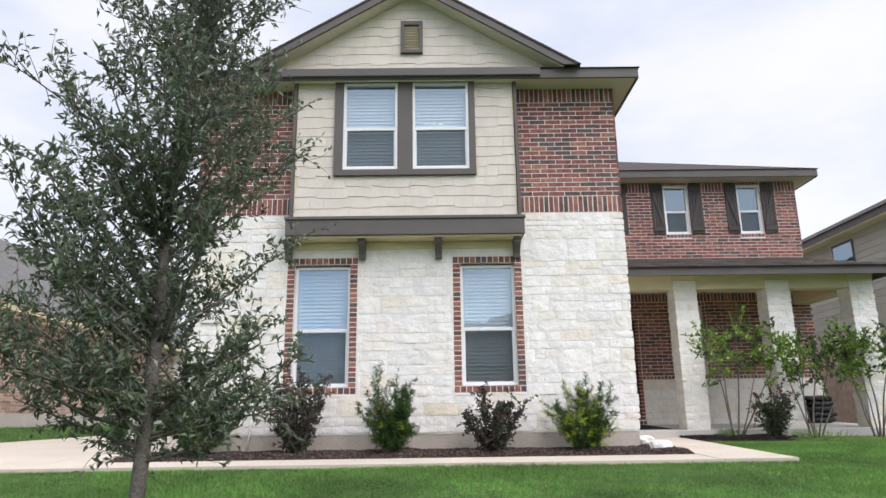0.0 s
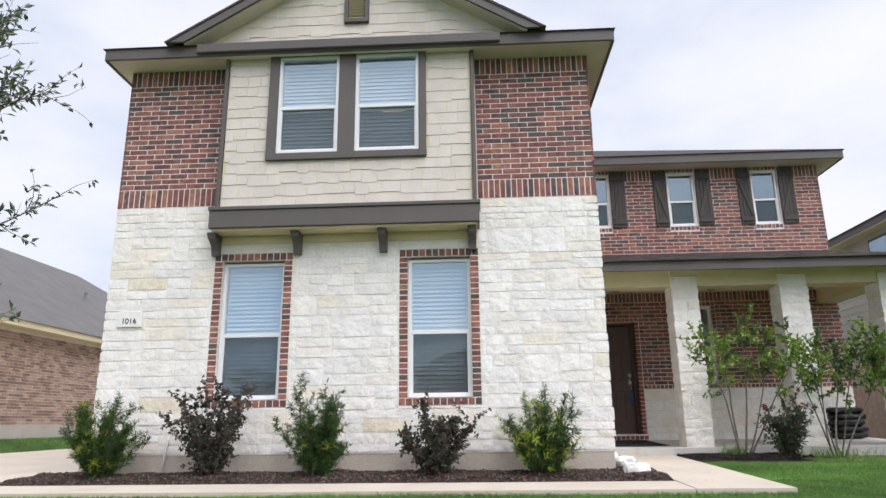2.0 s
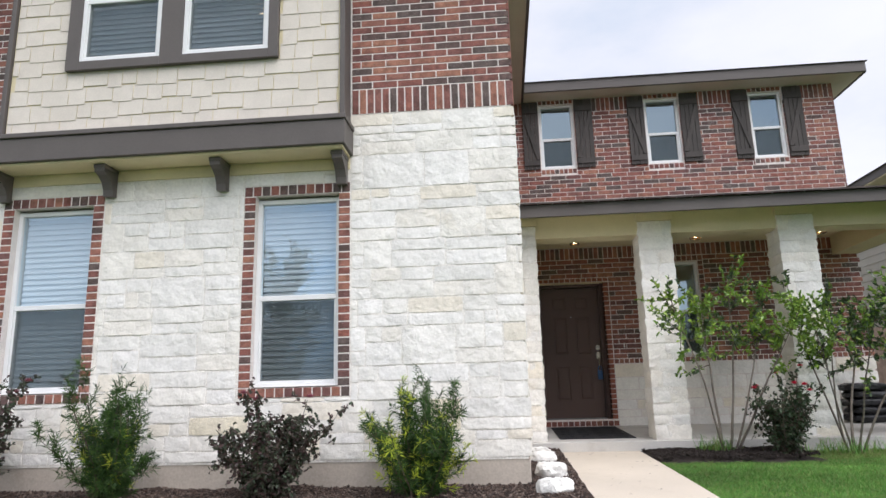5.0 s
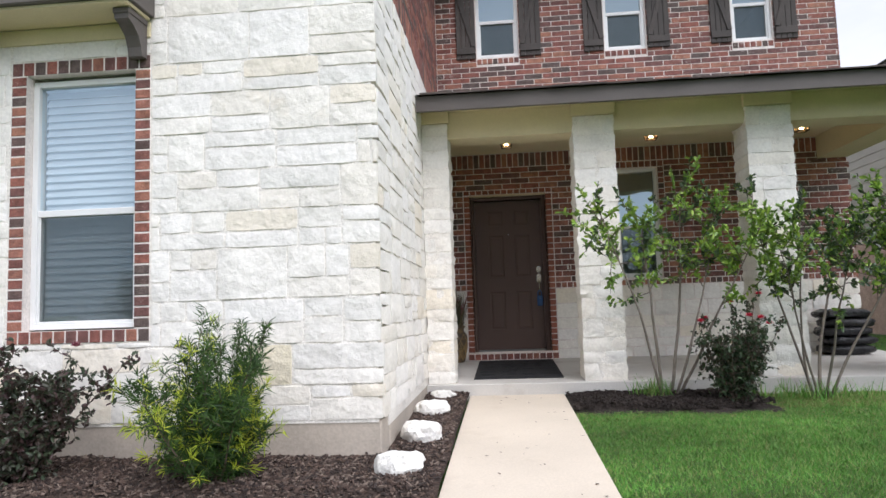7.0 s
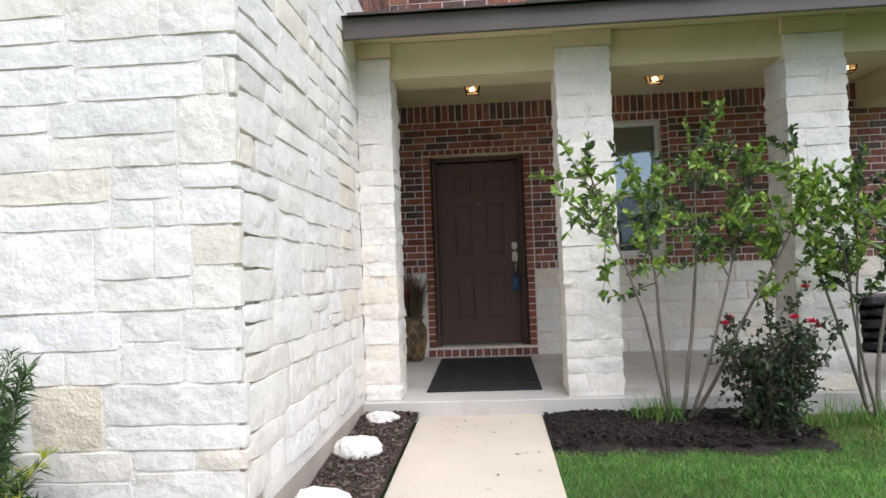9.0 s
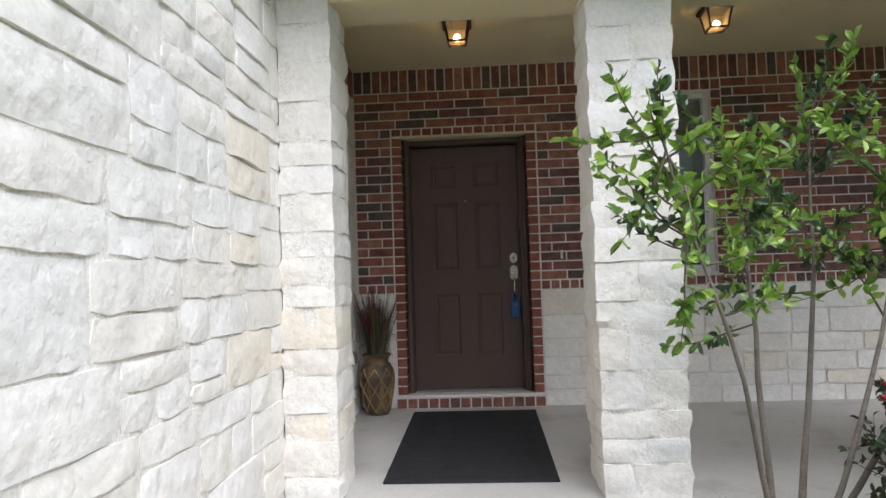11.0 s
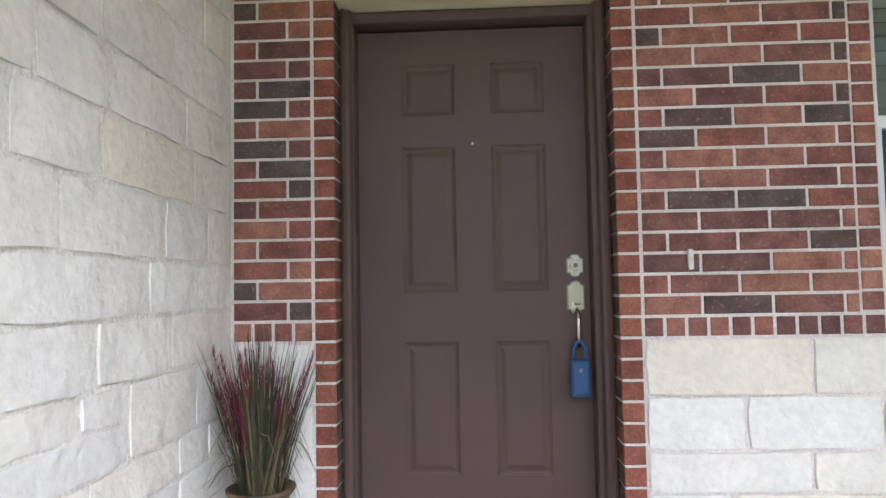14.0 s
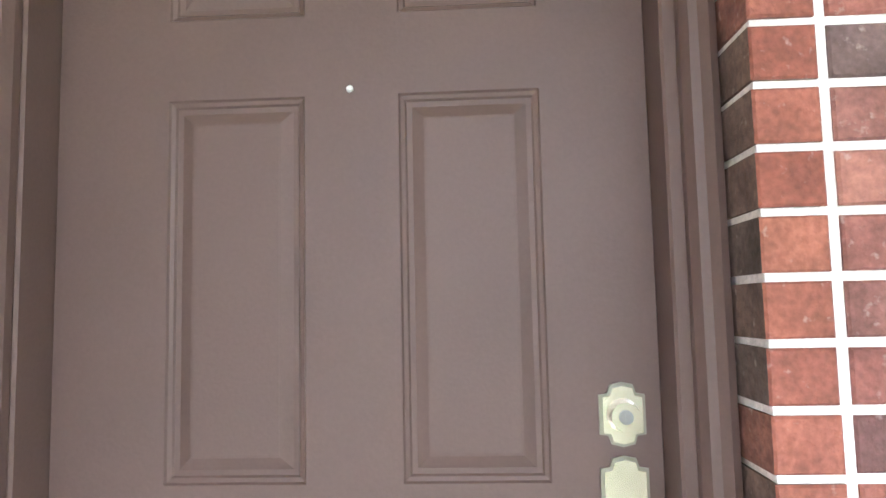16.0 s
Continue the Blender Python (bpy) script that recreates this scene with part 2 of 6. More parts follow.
metal_grey_mat = material("grey_metal", [(0.22, 0.22, 0.21)], 0.5, vary=(0.06, 10), fine=(0, 1), bump=(), metal=0.3)
bronze_mat = material("dark_bronze", [(0.045, 0.035, 0.028)], 0.45, vary=(0.1, 20), fine=(0, 1), bump=(), metal=0.7)


# ---- building helpers ----
ORIGIN = {}


def thing(name, base, label, category, group="", kind=""):
    ob = new(name)
    ob.location, ob.empty_display_size = base, 0.1
    ORIGIN[ob.name] = Vector(base)
    return tagged(ob, label, category, group, kind)


def part(name, bm, mat, parent=None, label="", smooth=False, mats=()):
    """Links a bmesh, given in the world's coordinates, as one mesh under a thing or a part."""
    o = ORIGIN.get(parent.name, Vector()) if parent else Vector()
    if o.length:
        bmesh.ops.translate(bm, verts=bm.verts, vec=-o)
    me = bpy.data.meshes.new(name)
    bm.normal_update()
    bm.to_mesh(me)
    bm.free()
    for m in (mat, *mats):
        me.materials.append(m)
    if smooth:
        me.polygons.foreach_set("use_smooth", [True] * len(me.polygons))
    ob = new(name, me)
    if parent:
        ob.parent = parent
        ORIGIN[ob.name] = o
    if label:
        ob["label"] = label
    return ob


def single(name, bm, mat, label, category, group="", kind="", smooth=False, base=None):
    """A thing that is one mesh, with its origin at its base."""
    if base is not None:
        bmesh.ops.translate(bm, verts=bm.verts, vec=-Vector(base))
    ob = part(name, bm, mat, smooth=smooth)
    if base is not None:
        ob.location = base
    return tagged(ob, label, category, group, kind)


def box(bm, x0, x1, y0, y1, z0, z1, bevel=0.0, m=None):
    r = bmesh.ops.create_cube(bm, size=1)
    vs = r["verts"]
    for v in vs:
        v.co = Vector(((x0 + x1) / 2 + v.co.x * (x1 - x0), (y0 + y1) / 2 + v.co.y * (y1 - y0), (z0 + z1) / 2 + v.co.z * (z1 - z0)))
    if m is not None:
        bmesh.ops.transform(bm, matrix=m, verts=vs)
    if bevel:
        es = list({e for v in vs for e in v.link_edges})
        bmesh.ops.bevel(bm, geom=es, offset=bevel, segments=1, affect="EDGES", profile=0.5)
    return bm


def B(x0, x1, y0, y1, z0, z1, bevel=0.0, m=None):
    return box(bmesh.new(), x0, x1, y0, y1, z0, z1, bevel, m)


def prism(bm, pts, axis, a, b):
    """Extrudes a closed outline of (u, v) along an axis from a to b; the outline lies in the other two axes, in xyz order."""
    def at(u, v, w):
        return {"x": (w, u, v), "y": (u, w, v), "z": (u, v, w)}[axis]
    lo, hi = [bm.verts.new(at(u, v, a)) for u, v in pts], [bm.verts.new(at(u, v, b)) for u, v in pts]
    fs = [bm.faces.new(lo), bm.faces.new(hi)]
    for i in range(len(pts)):
        j = (i + 1) % len(pts)
        fs.append(bm.faces.new((lo[i], lo[j], hi[j], hi[i])))
    bmesh.ops.recalc_face_normals(bm, faces=fs)
    return bm


def lathe(bm, profile, cx, cy, sides=20):
    """Turns (radius, z) round an upright axis."""
    rings = [[bm.verts.new((cx + r * math.cos(2 * math.pi * i / sides), cy + r * math.sin(2 * math.pi * i / sides), z)) for i in range(sides)] for r, z in profile]
    for a, b in zip(rings, rings[1:]):
        for i in range(sides):
            j = (i + 1) % sides
            bm.faces.new((a[i], a[j], b[j], b[i]))
    bm.faces.new(rings[0][::-1]), bm.faces.new(rings[-1])
    return bm


def tube(bm, pts, radii, sides=6):
    """A tapered limb through the points."""
    rings = []
    for i, p in enumerate(pts):
        d = (Vector(pts[min(i + 1, len(pts) - 1)]) - Vector(pts[max(i - 1, 0)])).normalized()
        a = d.cross(Vector((0.31, 0.9, 0.2))).normalized()
        b = d.cross(a)
        rings.append([bm.verts.new(Vector(p) + radii[i] * (a * math.cos(2 * math.pi * k / sides) + b * math.sin(2 * math.pi * k / sides))) for k in range(sides)])
    for a, b in zip(rings, rings[1:]):
        for i in range(sides):
            j = (i + 1) % sides
            bm.faces.new((a[i], a[j], b[j], b[i]))
    bm.faces.new(rings[0][::-1]), bm.faces.new(rings[-1])
    return bm


def wall_cells(bm, u0, u1, z0, z1, y0, y1, holes, along="x"):
    """A wall with openings through it, from boxes laid end to end."""
    us = sorted({u0, u1, *[min(max(h[k], u0), u1) for h in holes for k in (0, 1)]})
    for a, b in zip(us, us[1:]):
        zs = [z0]
        for h in sorted(holes, key=lambda h: h[2]):
            if h[0] < (a + b) / 2 < h[1]:
                zs += [max(h[2], z0), min(h[3], z1)]
        zs.append(z1)
        for c, d in zip(zs[::2], zs[1::2]):
            if d - c > 1e-4:
                box(bm, a, b, y0, y1, c, d) if along == "x" else box(bm, y0, y1, a, b, c, d)
    return bm


# ---- the ground: one sheet, rising from the street to the house ----
def ground_z(x, y):
    return float(np.interp(y, (-60, -3, 0, 8.2, 8.9, 11, 12.3, 20, 80), (-1.3, -1.15, -0.98, -0.27, -0.25, -0.19, -0.16, -0.12, -0.1)))


def height_sheet(xs, ys, lift=0.0, wobble=0.0):
    bm = bmesh.new()
    g = [[bm.verts.new((x, y, ground_z(x, y) + lift + wobble * noise.noise((x * 2.3, y * 2.3, 0.5)))) for x in xs] for y in ys]
    for j in range(len(ys) - 1):
        for i in range(len(xs) - 1):
            bm.faces.new((g[j][i], g[j][i + 1], g[j + 1][i + 1], g[j + 1][i]))
    return bm


def slab_on_ground(x0, x1, y0, y1, top, depth=0.12, step=0.5):
    """A poured slab that follows the ground's fall, with real edges."""
    ys = [y0 + (y1 - y0) * i / max(1, round((y1 - y0) / step)) for i in range(max(1, round((y1 - y0) / step)) + 1)]
    bm = bmesh.new()
    return prism(bm, [(y, ground_z(0, y) + top) for y in ys] + [(y, ground_z(0, y) + top - depth) for y in ys[::-1]], "x", x0, x1)


far = [-1500, -500, -200, -90, -50, -30]
xs = far + [-20 + i for i in range(41)] + [30, 50, 90, 200, 500, 1500]
ys = far + [-20 + i for i in range(19)] + [-1 + 0.5 * i for i in range(32)] + [16 + i for i in range(10)] + [30, 50, 90, 200, 500, 1500]
tagged(part("ground", height_sheet(xs, ys), lawn_mat, smooth=True), "green mown lawn sloping gently up to the house", "lawn", kind="structure")

FX0, FX1, FY = -3.03, 3.53, 9.80      # front wing: sides and face
RY, RX1 = 14.45, 8.89                 # wall behind the porch: face and far end
PORCH_Y, PORCH_X1 = 12.30, 9.05
STONE_TOP, EAVE = 3.32, 5.42

walk_a = part("pavement_walk", slab_on_ground(3.96, 4.90, 8.20, 12.30, 0.045), walk_mat)
tagged(walk_a, "pale tan concrete front walk leading to the porch", "walkway", kind="structure")
tagged(part("pavement_strip", slab_on_ground(-4.3, 3.955, 8.20, 8.88, 0.04), walk_mat), "narrow pale concrete strip between flower bed and lawn", "walkway", kind="structure")
tagged(part("pavement_driveway", slab_on_ground(-8.40, -4.305, 8.20, 24.0, 0.04), walk_mat), "pale concrete driveway beside the house", "driveway", kind="structure")
tagged(part("pavement_side", slab_on_ground(-4.30, -3.6, 8.885, 24.0, 0.038), walk_mat), "pale concrete edge of the driveway", "driveway", kind="structure")

# porch slab, falling slightly to the front
bm = bmesh.new()
prism(bm, [(PORCH_Y, -0.35), (PORCH_Y, -0.008), (PORCH_Y + 0.012, 0.0), (RY + 0.25, 0.075), (RY + 0.25, -0.35)], "x", FX1 - 0.1, PORCH_X1)
tagged(part("floor_porch", bm, porch_mat), "smooth grey concrete porch floor", "porch floor", kind="structure")


def porch_z(y):
    return 0.075 * (y - PORCH_Y) / (RY + 0.25 - PORCH_Y)


# ---- walls of the front wing ----
LOW_WINDOWS = [(-1.475, -0.645, 0.725, 2.515), (1.005, 1.82, 0.725, 2.515)]
SURROUND = 0.115
BAY = (-1.51, 1.90, 9.56, 3.18, 5.46)
UP_WINDOWS = [(-0.765, 0.075, 3.955, 5.40), (0.305, 1.175, 3.955, 5.40)]
REAR_WINDOWS = [(4.10, 4.67, 4.22, 5.35), (5.85, 6.40, 4.22, 5.35), (7.54, 8.06, 4.22, 5.35)]
PORCH_WINDOW = (5.88, 6.44, 1.10, 2.56)
DOOR = (3.92, 4.945, 0.165, 2.28)
FACE = 0.006   # depth of stone and brick in front of the bedding mortar

front = part("wall_front", wall_cells(bmesh.new(), FX0 + 0.03, FX1 - 0.03, 0.06, 5.60, FY + FACE, FY + 0.24, [(a - 0.012, b + 0.012, c - 0.012, d + 0.03) for a, b, c, d in LOW_WINDOWS] + [(-1.3, 1.7, 3.5, 5.35)]), mortar_stone)
tagged(front, "white limestone wall with red brick above", "wall", kind="structure")
side = part("wall_side", wall_cells(bmesh.new(), FY + 0.24, RY + 0.25, 0.0, 5.60, FX1 - 0.24, FX1 - FACE, [], "y"), mortar_stone)
tagged(side, "white limestone side wall with brick above the porch roof", "wall", kind="structure")
tagged(part("wall_west", wall_cells(bmesh.new(), FY + 0.24, 24.0, 0.0, 5.60, FX0 + 0.03, FX0 + 0.24, [], "y"), mortar_stone), "limestone side wall of the house", "wall", kind="structure")
rear = part("wall_porch", wall_cells(bmesh.new(), FX1 - 0.24, RX1 - 0.03, 0.0, 5.60, RY + FACE, RY + 0.25, REAR_WINDOWS + [PORCH_WINDOW, (DOOR[0] - 0.006, DOOR[1] + 0.006, DOOR[2], DOOR[3] + 0.016)]), mortar_brick)
tagged(rear, "dark red brick wall with pale stone base behind the porch", "wall", kind="structure")
tagged(part("wall_east", wall_cells(bmesh.new(), RY + 0.25, 24.0, 0.0, 5.60, RX1 - 0.24, RX1 - 0.03, [], "y"), mortar_brick), "brick end wall of the house", "wall", kind="structure")
tagged(part("wall_north", B(FX0 + 0.24, RX1 - 0.24, 23.8, 24.0, 0, 5.6), mortar_brick), "plain back wall of the house", "wall", kind="structure")
bm = B(FX0 - 0.005, FX1 - 0.015, FY + 0.012, FY + 0.30, -0.6, 0.075, 0.01)
box(bm, FX1 - 0.3, FX1 - 0.010, FY + 0.302, PORCH_Y, -0.6, 0.075, 0.01)
tagged(part("foundation", bm, foundation_mat), "weathered grey concrete foundation showing below the stone", "foundation", kind="structure")

# rooms behind the glass
tagged(part("floor_upper", B(FX0 + 0.24, FX1 - 0.24, FY + 0.24, 23.8, 2.78, 3.05), room_dark_mat), "floor between the storeys", "floor", kind="structure")
tagged(part("floor_upper_east", B(FX1, RX1 - 0.24, RY + 0.25, 23.8, 2.9, 3.2), room_dark_mat), "floor between the storeys", "floor", kind="structure")
tagged(part("floor_ground", B(FX0 + 0.24, RX1 - 0.24, RY + 0.25, 23.8, -0.1, 0.16), room_dark_mat), "ground floor inside the house", "floor", kind="structure")
tagged(part("floor_front_room", B(FX0 + 0.24, FX1 - 0.24, FY + 0.24, RY + 0.25, -0.1, 0.16), room_dark_mat), "floor of the front room", "floor", kind="structure")
tagged(part("wall_inner", B(FX0 + 0.24, FX1 - 0.24, 13.6, 13.7, 0.16, 5.6), room_mat), "plain plaster wall inside the front rooms", "wall", kind="structure")
tagged(part("wall_inner_east", B(FX1, RX1 - 0.24, 18.4, 18.5, 0.16, 5.6), room_mat), "plain plaster wall inside the house", "wall", kind="structure")
tagged(part("ceiling_upper", B(FX0 + 0.24, FX1 - 0.24, FY + 0.24, 13.6, 5.55, 5.60), room_mat), "plain room ceiling", "ceiling", kind="structure")
tagged(part("ceiling_upper_east", B(FX1, RX1 - 0.24, RY + 0.25, 18.4, 5.55, 5.60), room_mat), "plain room ceiling", "ceiling", kind="structure")

# ---- bay over the front windows ----
bx0, bx1, by, bz0, bz1 = BAY
bay = part("wall_bay", wall_cells(bmesh.new(), bx0 + 0.02, bx1 - 0.02, bz0, bz1, by + 0.02, FY + 0.03, UP_WINDOWS), beige_mat)
tagged(bay, "cream shingle-sided bay projecting over the stone wall", "wall", kind="structure")
for nm, x0 in (("trim_corner_west", bx0 - 0.045), ("trim_corner_east", bx1 - 0.025)):
    tagged(part(nm, B(x0 + 0.012, x0 + 0.06, by - 0.022, FY + 0.0, bz0, bz1, 0.003), trim_mat), "dark brown-grey painted corner board", "trim", kind="structure")
bm = B(bx0 - 0.06, bx1 + 0.06, by - 0.12, FY + 0.005, 2.90, 3.135, 0.006)
box(bm, bx0 - 0.075, bx1 + 0.075, by - 0.14, FY - 0.01, 3.137, 3.185, 0.006)
tagged(part("trim_bay_base", bm, trim_mat), "dark brown-grey painted band under the bay", "trim", kind="structure")
tagged(part("soffit_bay", B(bx0 - 0.03, bx1 + 0.03, by - 0.08, FY - 0.012, 2.878, 2.898), beige_mat), "cream soffit under the bay", "soffit", kind="structure")
tagged(part("frieze_bay", B(bx0 - 0.02, bx1 + 0.03, FY - 0.010, FY + 0.03, 2.765, 2.876, 0.003), beige_mat), "cream frieze board above the windows", "trim", kind="structure")

for x in (-1.565, -0.46, 0.685, 1.86):
    corbel = thing("corbel", (x, FY - 0.13, 2.62), "dark painted wooden bracket under the bay", "bracket", "brackets under the bay")
    bm = bmesh.new()
    prism(bm, [(FY - 0.01, 2.60), (FY - 0.075, 2.60), (FY - 0.085, 2.66), (FY - 0.12, 2.73), (FY - 0.19, 2.78), (FY - 0.245, 2.80), (FY - 0.245, 2.875), (FY - 0.01, 2.875)], "x", x - 0.05, x + 0.05)
    part("bracket_body", bm, trim_mat, corbel)
    part("cap", B(x - 0.058, x + 0.058, FY - 0.255, FY - 0.012, 2.835, 2.874, 0.004), trim_mat, corbel)


# ---- windows ----
def window(name, x0, x1, z0, z1, y, label, blind=True, screen=True):
    w = thing(name, ((x0 + x1) / 2, y, z0), label, "window", kind="structure")
    f = 0.042
    zm = z0 + (z1 - z0) * 0.46
    bm = B(x0, x0 + f, y - 0.012, y + 0.07, z0, z1, 0.004)
    box(bm, x1 - f, x1, y - 0.012, y + 0.07, z0, z1, 0.004)
    box(bm, x0 + f, x1 - f, y - 0.012, y + 0.07, z1 - f, z1, 0.004)
    box(bm, x0 + f, x1 - f, y - 0.012, y + 0.07, z0, z0 + f * 0.9, 0.004)
    part("window_frame", bm, vinyl_mat, w)
    part("meeting_rail", B(x0 + f, x1 - f, y - 0.004, y + 0.05, zm - 0.024, zm + 0.024, 0.004), vinyl_mat, w)
    bm = B(x0 + f, x0 + f + 0.018, y + 0.004, y + 0.04, z0 + f * 0.9, zm - 0.024, 0.003)
    box(bm, x1 - f - 0.018, x1 - f, y + 0.004, y + 0.04, z0 + f * 0.9, zm - 0.024, 0.003)
    box(bm, x0 + f + 0.018, x1 - f - 0.018, y + 0.004, y + 0.04, z0 + f * 0.9, z0 + f * 0.9 + 0.02, 0.003)
    part("sash", bm, vinyl_mat, w)
    for za, zb, yy in ((zm + 0.024, z1 - f, y + 0.022), (z0 + f * 0.9, zm - 0.024, y + 0.036)):
        bm = bmesh.new()
        bm.faces.new([bm.verts.new(v) for v in ((x0 + f, yy, za), (x1 - f, yy, za), (x1 - f, yy, zb), (x0 + f, yy, zb))])
        p = part("pane", bm, glass_mat, w)
        p.visible_shadow = False
    if screen:
        p = part("insect_screen", B(x0 + f, x1 - f, y + 0.010, y + 0.0105, z0 + f * 0.9, zm - 0.02), insect_mat, w, "fine dark insect screen")
    if blind:
        bl = thing("window_blind", ((x0 + x1) / 2, y + 0.0900, z1 - 0.05), "lowered white slatted blind behind the glass", "blind", "window blinds")
        part("head_rail", B(x0 + 0.03, x1 - 0.03, y + 0.0650, y + 0.1150, z1 - 0.05, z1 - 0.005), blind_mat, bl)
        me = None
        z = z1 - 0.075
        while z > z0 + 0.03:
            if me is None:
                s = part("slat", B(x0 + 0.04, x1 - 0.04, y + 0.0885, y + 0.0915, z - 0.031, z + 0.031), blind_mat, bl)
                me = s.data
                me.transform(Matrix.Translation((0, 0, -(z - bl.location.z))))
                me.transform(Matrix.Rotation(radians(-20), 4, "X"))
                s.location = (0, 0, z - bl.location.z)
            else:
                s = new("slat", me)
                s.parent, s.location = bl, (0, 0, z - bl.location.z)
            z -= 0.056
    return w


for i, (x0, x1, z0, z1) in enumerate(LOW_WINDOWS):
    window(f"window_{i + 1}", x0, x1, z0, z1, FY + 0.085, "white vinyl sash window with lowered blind and dark lower screen")
for i, (x0, x1, z0, z1) in enumerate(UP_WINDOWS):
    window(f"window_{i + 3}", x0, x1, z0, z1, by - 0.010, "white vinyl sash window in dark trim reflecting clouds", blind=True)
for i, (x0, x1, z0, z1) in enumerate(REAR_WINDOWS):
    window(f"window_{i + 5}", x0, x1, z0, z1, RY + 0.05, "small white vinyl sash window between dark shutters", blind=False)
window("window_8", *PORCH_WINDOW, RY + 0.07, "narrow white sash window beside the front door", blind=True)

# dark casing round the paired upper windows
ux0, ux1, uz0, uz1 = -0.90, 1.275, 3.86, 5.47
bm = B(ux0, UP_WINDOWS[0][0], by - 0.035, by + 0.018, uz0, uz1, 0.004)
box(bm, UP_WINDOWS[1][1], ux1, by - 0.035, by + 0.018, uz0, uz1, 0.004)
box(bm, UP_WINDOWS[0][1], UP_WINDOWS[1][0], by - 0.035, by + 0.018, uz0, uz1, 0.004)
for a, b in ((UP_WINDOWS[0][0], UP_WINDOWS[0][1]), (UP_WINDOWS[1][0], UP_WINDOWS[1][1])):
    box(bm, a, b, by - 0.035, by + 0.018, uz0, UP_WINDOWS[0][2], 0.004)
    box(bm, a, b, by - 0.035, by + 0.018, UP_WINDOWS[0][3], uz1, 0.004)
tagged(part("trim_upper_window", bm, trim_mat), "dark brown-grey casing round the paired windows", "trim", kind="structure")

# ---- eaves, gable and roofs ----
EO = 0.30
ey = FY - 0.38
ex0, ex1 = FX0 - 0.20, FX1 + EO
tagged(part("soffit_front", B(ex0 + 0.02, ex1 - 0.02, ey + 0.02, FY + 0.03, EAVE - 0.012, EAVE + 0.008), soffit_mat), "cream boarded soffit under the eaves", "soffit", kind="structure")
bm = B(ex1 - 0.55, ex1 - 0.02, FY + 0.03, 24.3, EAVE - 0.012, EAVE + 0.008)
box(bm, ex0 + 0.02, ex0 + 0.5, FY + 0.03, 24.3, EAVE - 0.012, EAVE + 0.008)
tagged(part("soffit_sides", bm, soffit_mat), "cream boarded soffit under the side eaves", "soffit", kind="structure")
bm = B(ex0, ex1, ey - 0.02, ey + 0.02, EAVE - 0.03, EAVE + 0.13, 0.005)
box(bm, ex0 - 0.02, ex0 + 0.02, ey + 0.022, 24.3, EAVE - 0.03, EAVE + 0.13, 0.005)
box(bm, ex1 - 0.02, ex1 + 0.02, ey + 0.022, 24.3, EAVE - 0.03, EAVE + 0.13, 0.005)
tagged(part("fascia_front", bm, trim_mat), "dark brown-grey fascia board along the eaves", "fascia", kind="structure")


def hip_roof(name, x0, x1, y0, y1, z, pitch, mat, label):
    """A hipped roof with a ridge along its longer side."""
    bm = bmesh.new()
    h = min(x1 - x0, y1 - y0) / 2
    rz = z + h * pitch
    r = ((x0 + x1) / 2, y0 + h, (x0 + x1) / 2, y1 - h) if y1 - y0 > x1 - x0 else (x0 + h, (y0 + y1) / 2, x1 - h, (y0 + y1) / 2)
    c = [bm.verts.new(p) for p in ((x0, y0, z), (x1, y0, z), (x1, y1, z), (x0, y1, z))]
    d = [bm.verts.new((r[0], r[1], rz)), bm.verts.new((r[2], r[3], rz))]
    if y1 - y0 > x1 - x0:
        fs = [(c[0], c[1], d[0]), (c[1], c[2], d[1], d[0]), (c[2], c[3], d[1]), (c[3], c[0], d[0], d[1])]
    else:
        fs = [(c[0], c[1], d[1], d[0]), (c[1], c[2], d[1]), (c[2], c[3], d[0], d[1]), (c[3], c[0], d[0])]
    for f in fs:
        bm.faces.new(f)
    bm.faces.new(c[::-1])
    return tagged(part(name, bm, mat), label, "roof", kind="structure")


hip_roof("roof_main", ex0 - 0.03, ex1 + 0.03, ey - 0.05, 24.35, EAVE + 0.132, 0.5, shingle_mat, "dark brown shingled hip roof")
REO = 0.36
tagged(part("soffit_rear", B(FX1 + 0.2, RX1 + REO - 0.02, RY - REO + 0.02, RY + 0.03, 5.44, 5.46), soffit_mat), "cream boarded soffit under the eaves", "soffit", kind="structure")
tagged(part("soffit_rear_end", B(RX1 - 0.1, RX1 + REO - 0.02, RY + 0.032, 24.3, 5.44, 5.46), soffit_mat), "cream boarded soffit under the end eaves", "soffit", kind="structure")
bm = B(FX1 + EO + 0.022, RX1 + REO, RY - REO - 0.02, RY - REO + 0.02, 5.43, 5.60, 0.005)
box(bm, RX1 + REO - 0.02, RX1 + REO + 0.02, RY - REO + 0.022, 24.3, 5.43, 5.60, 0.005)
tagged(part("fascia_rear", bm, trim_mat), "dark brown-grey fascia board along the eaves", "fascia", kind="structure")
hip_roof("roof_rear", 0.5, RX1 + REO + 0.03, RY - REO - 0.05, 24.35, 5.602, 0.45, shingle_mat, "dark brown shingled hip roof")

# gable over the bay
GX, GZ, GS = 0.295, 7.13, 0.60       # apex and slope of the rakes
gy = by
gb = EAVE + 0.13
half = (GZ - 0.16 - gb) / GS
bm = bmesh.new()
prism(bm, [(GX - half, gb), (GX + half, gb), (GX, GZ - 0.16)], "y", gy + 0.02, FY + 1.2)
gable = tagged(part("wall_gable", bm, beige_mat), "cream shingle-sided gable with a louvred vent", "wall", kind="structure")
RAKE_FOOT = EAVE + 0.134


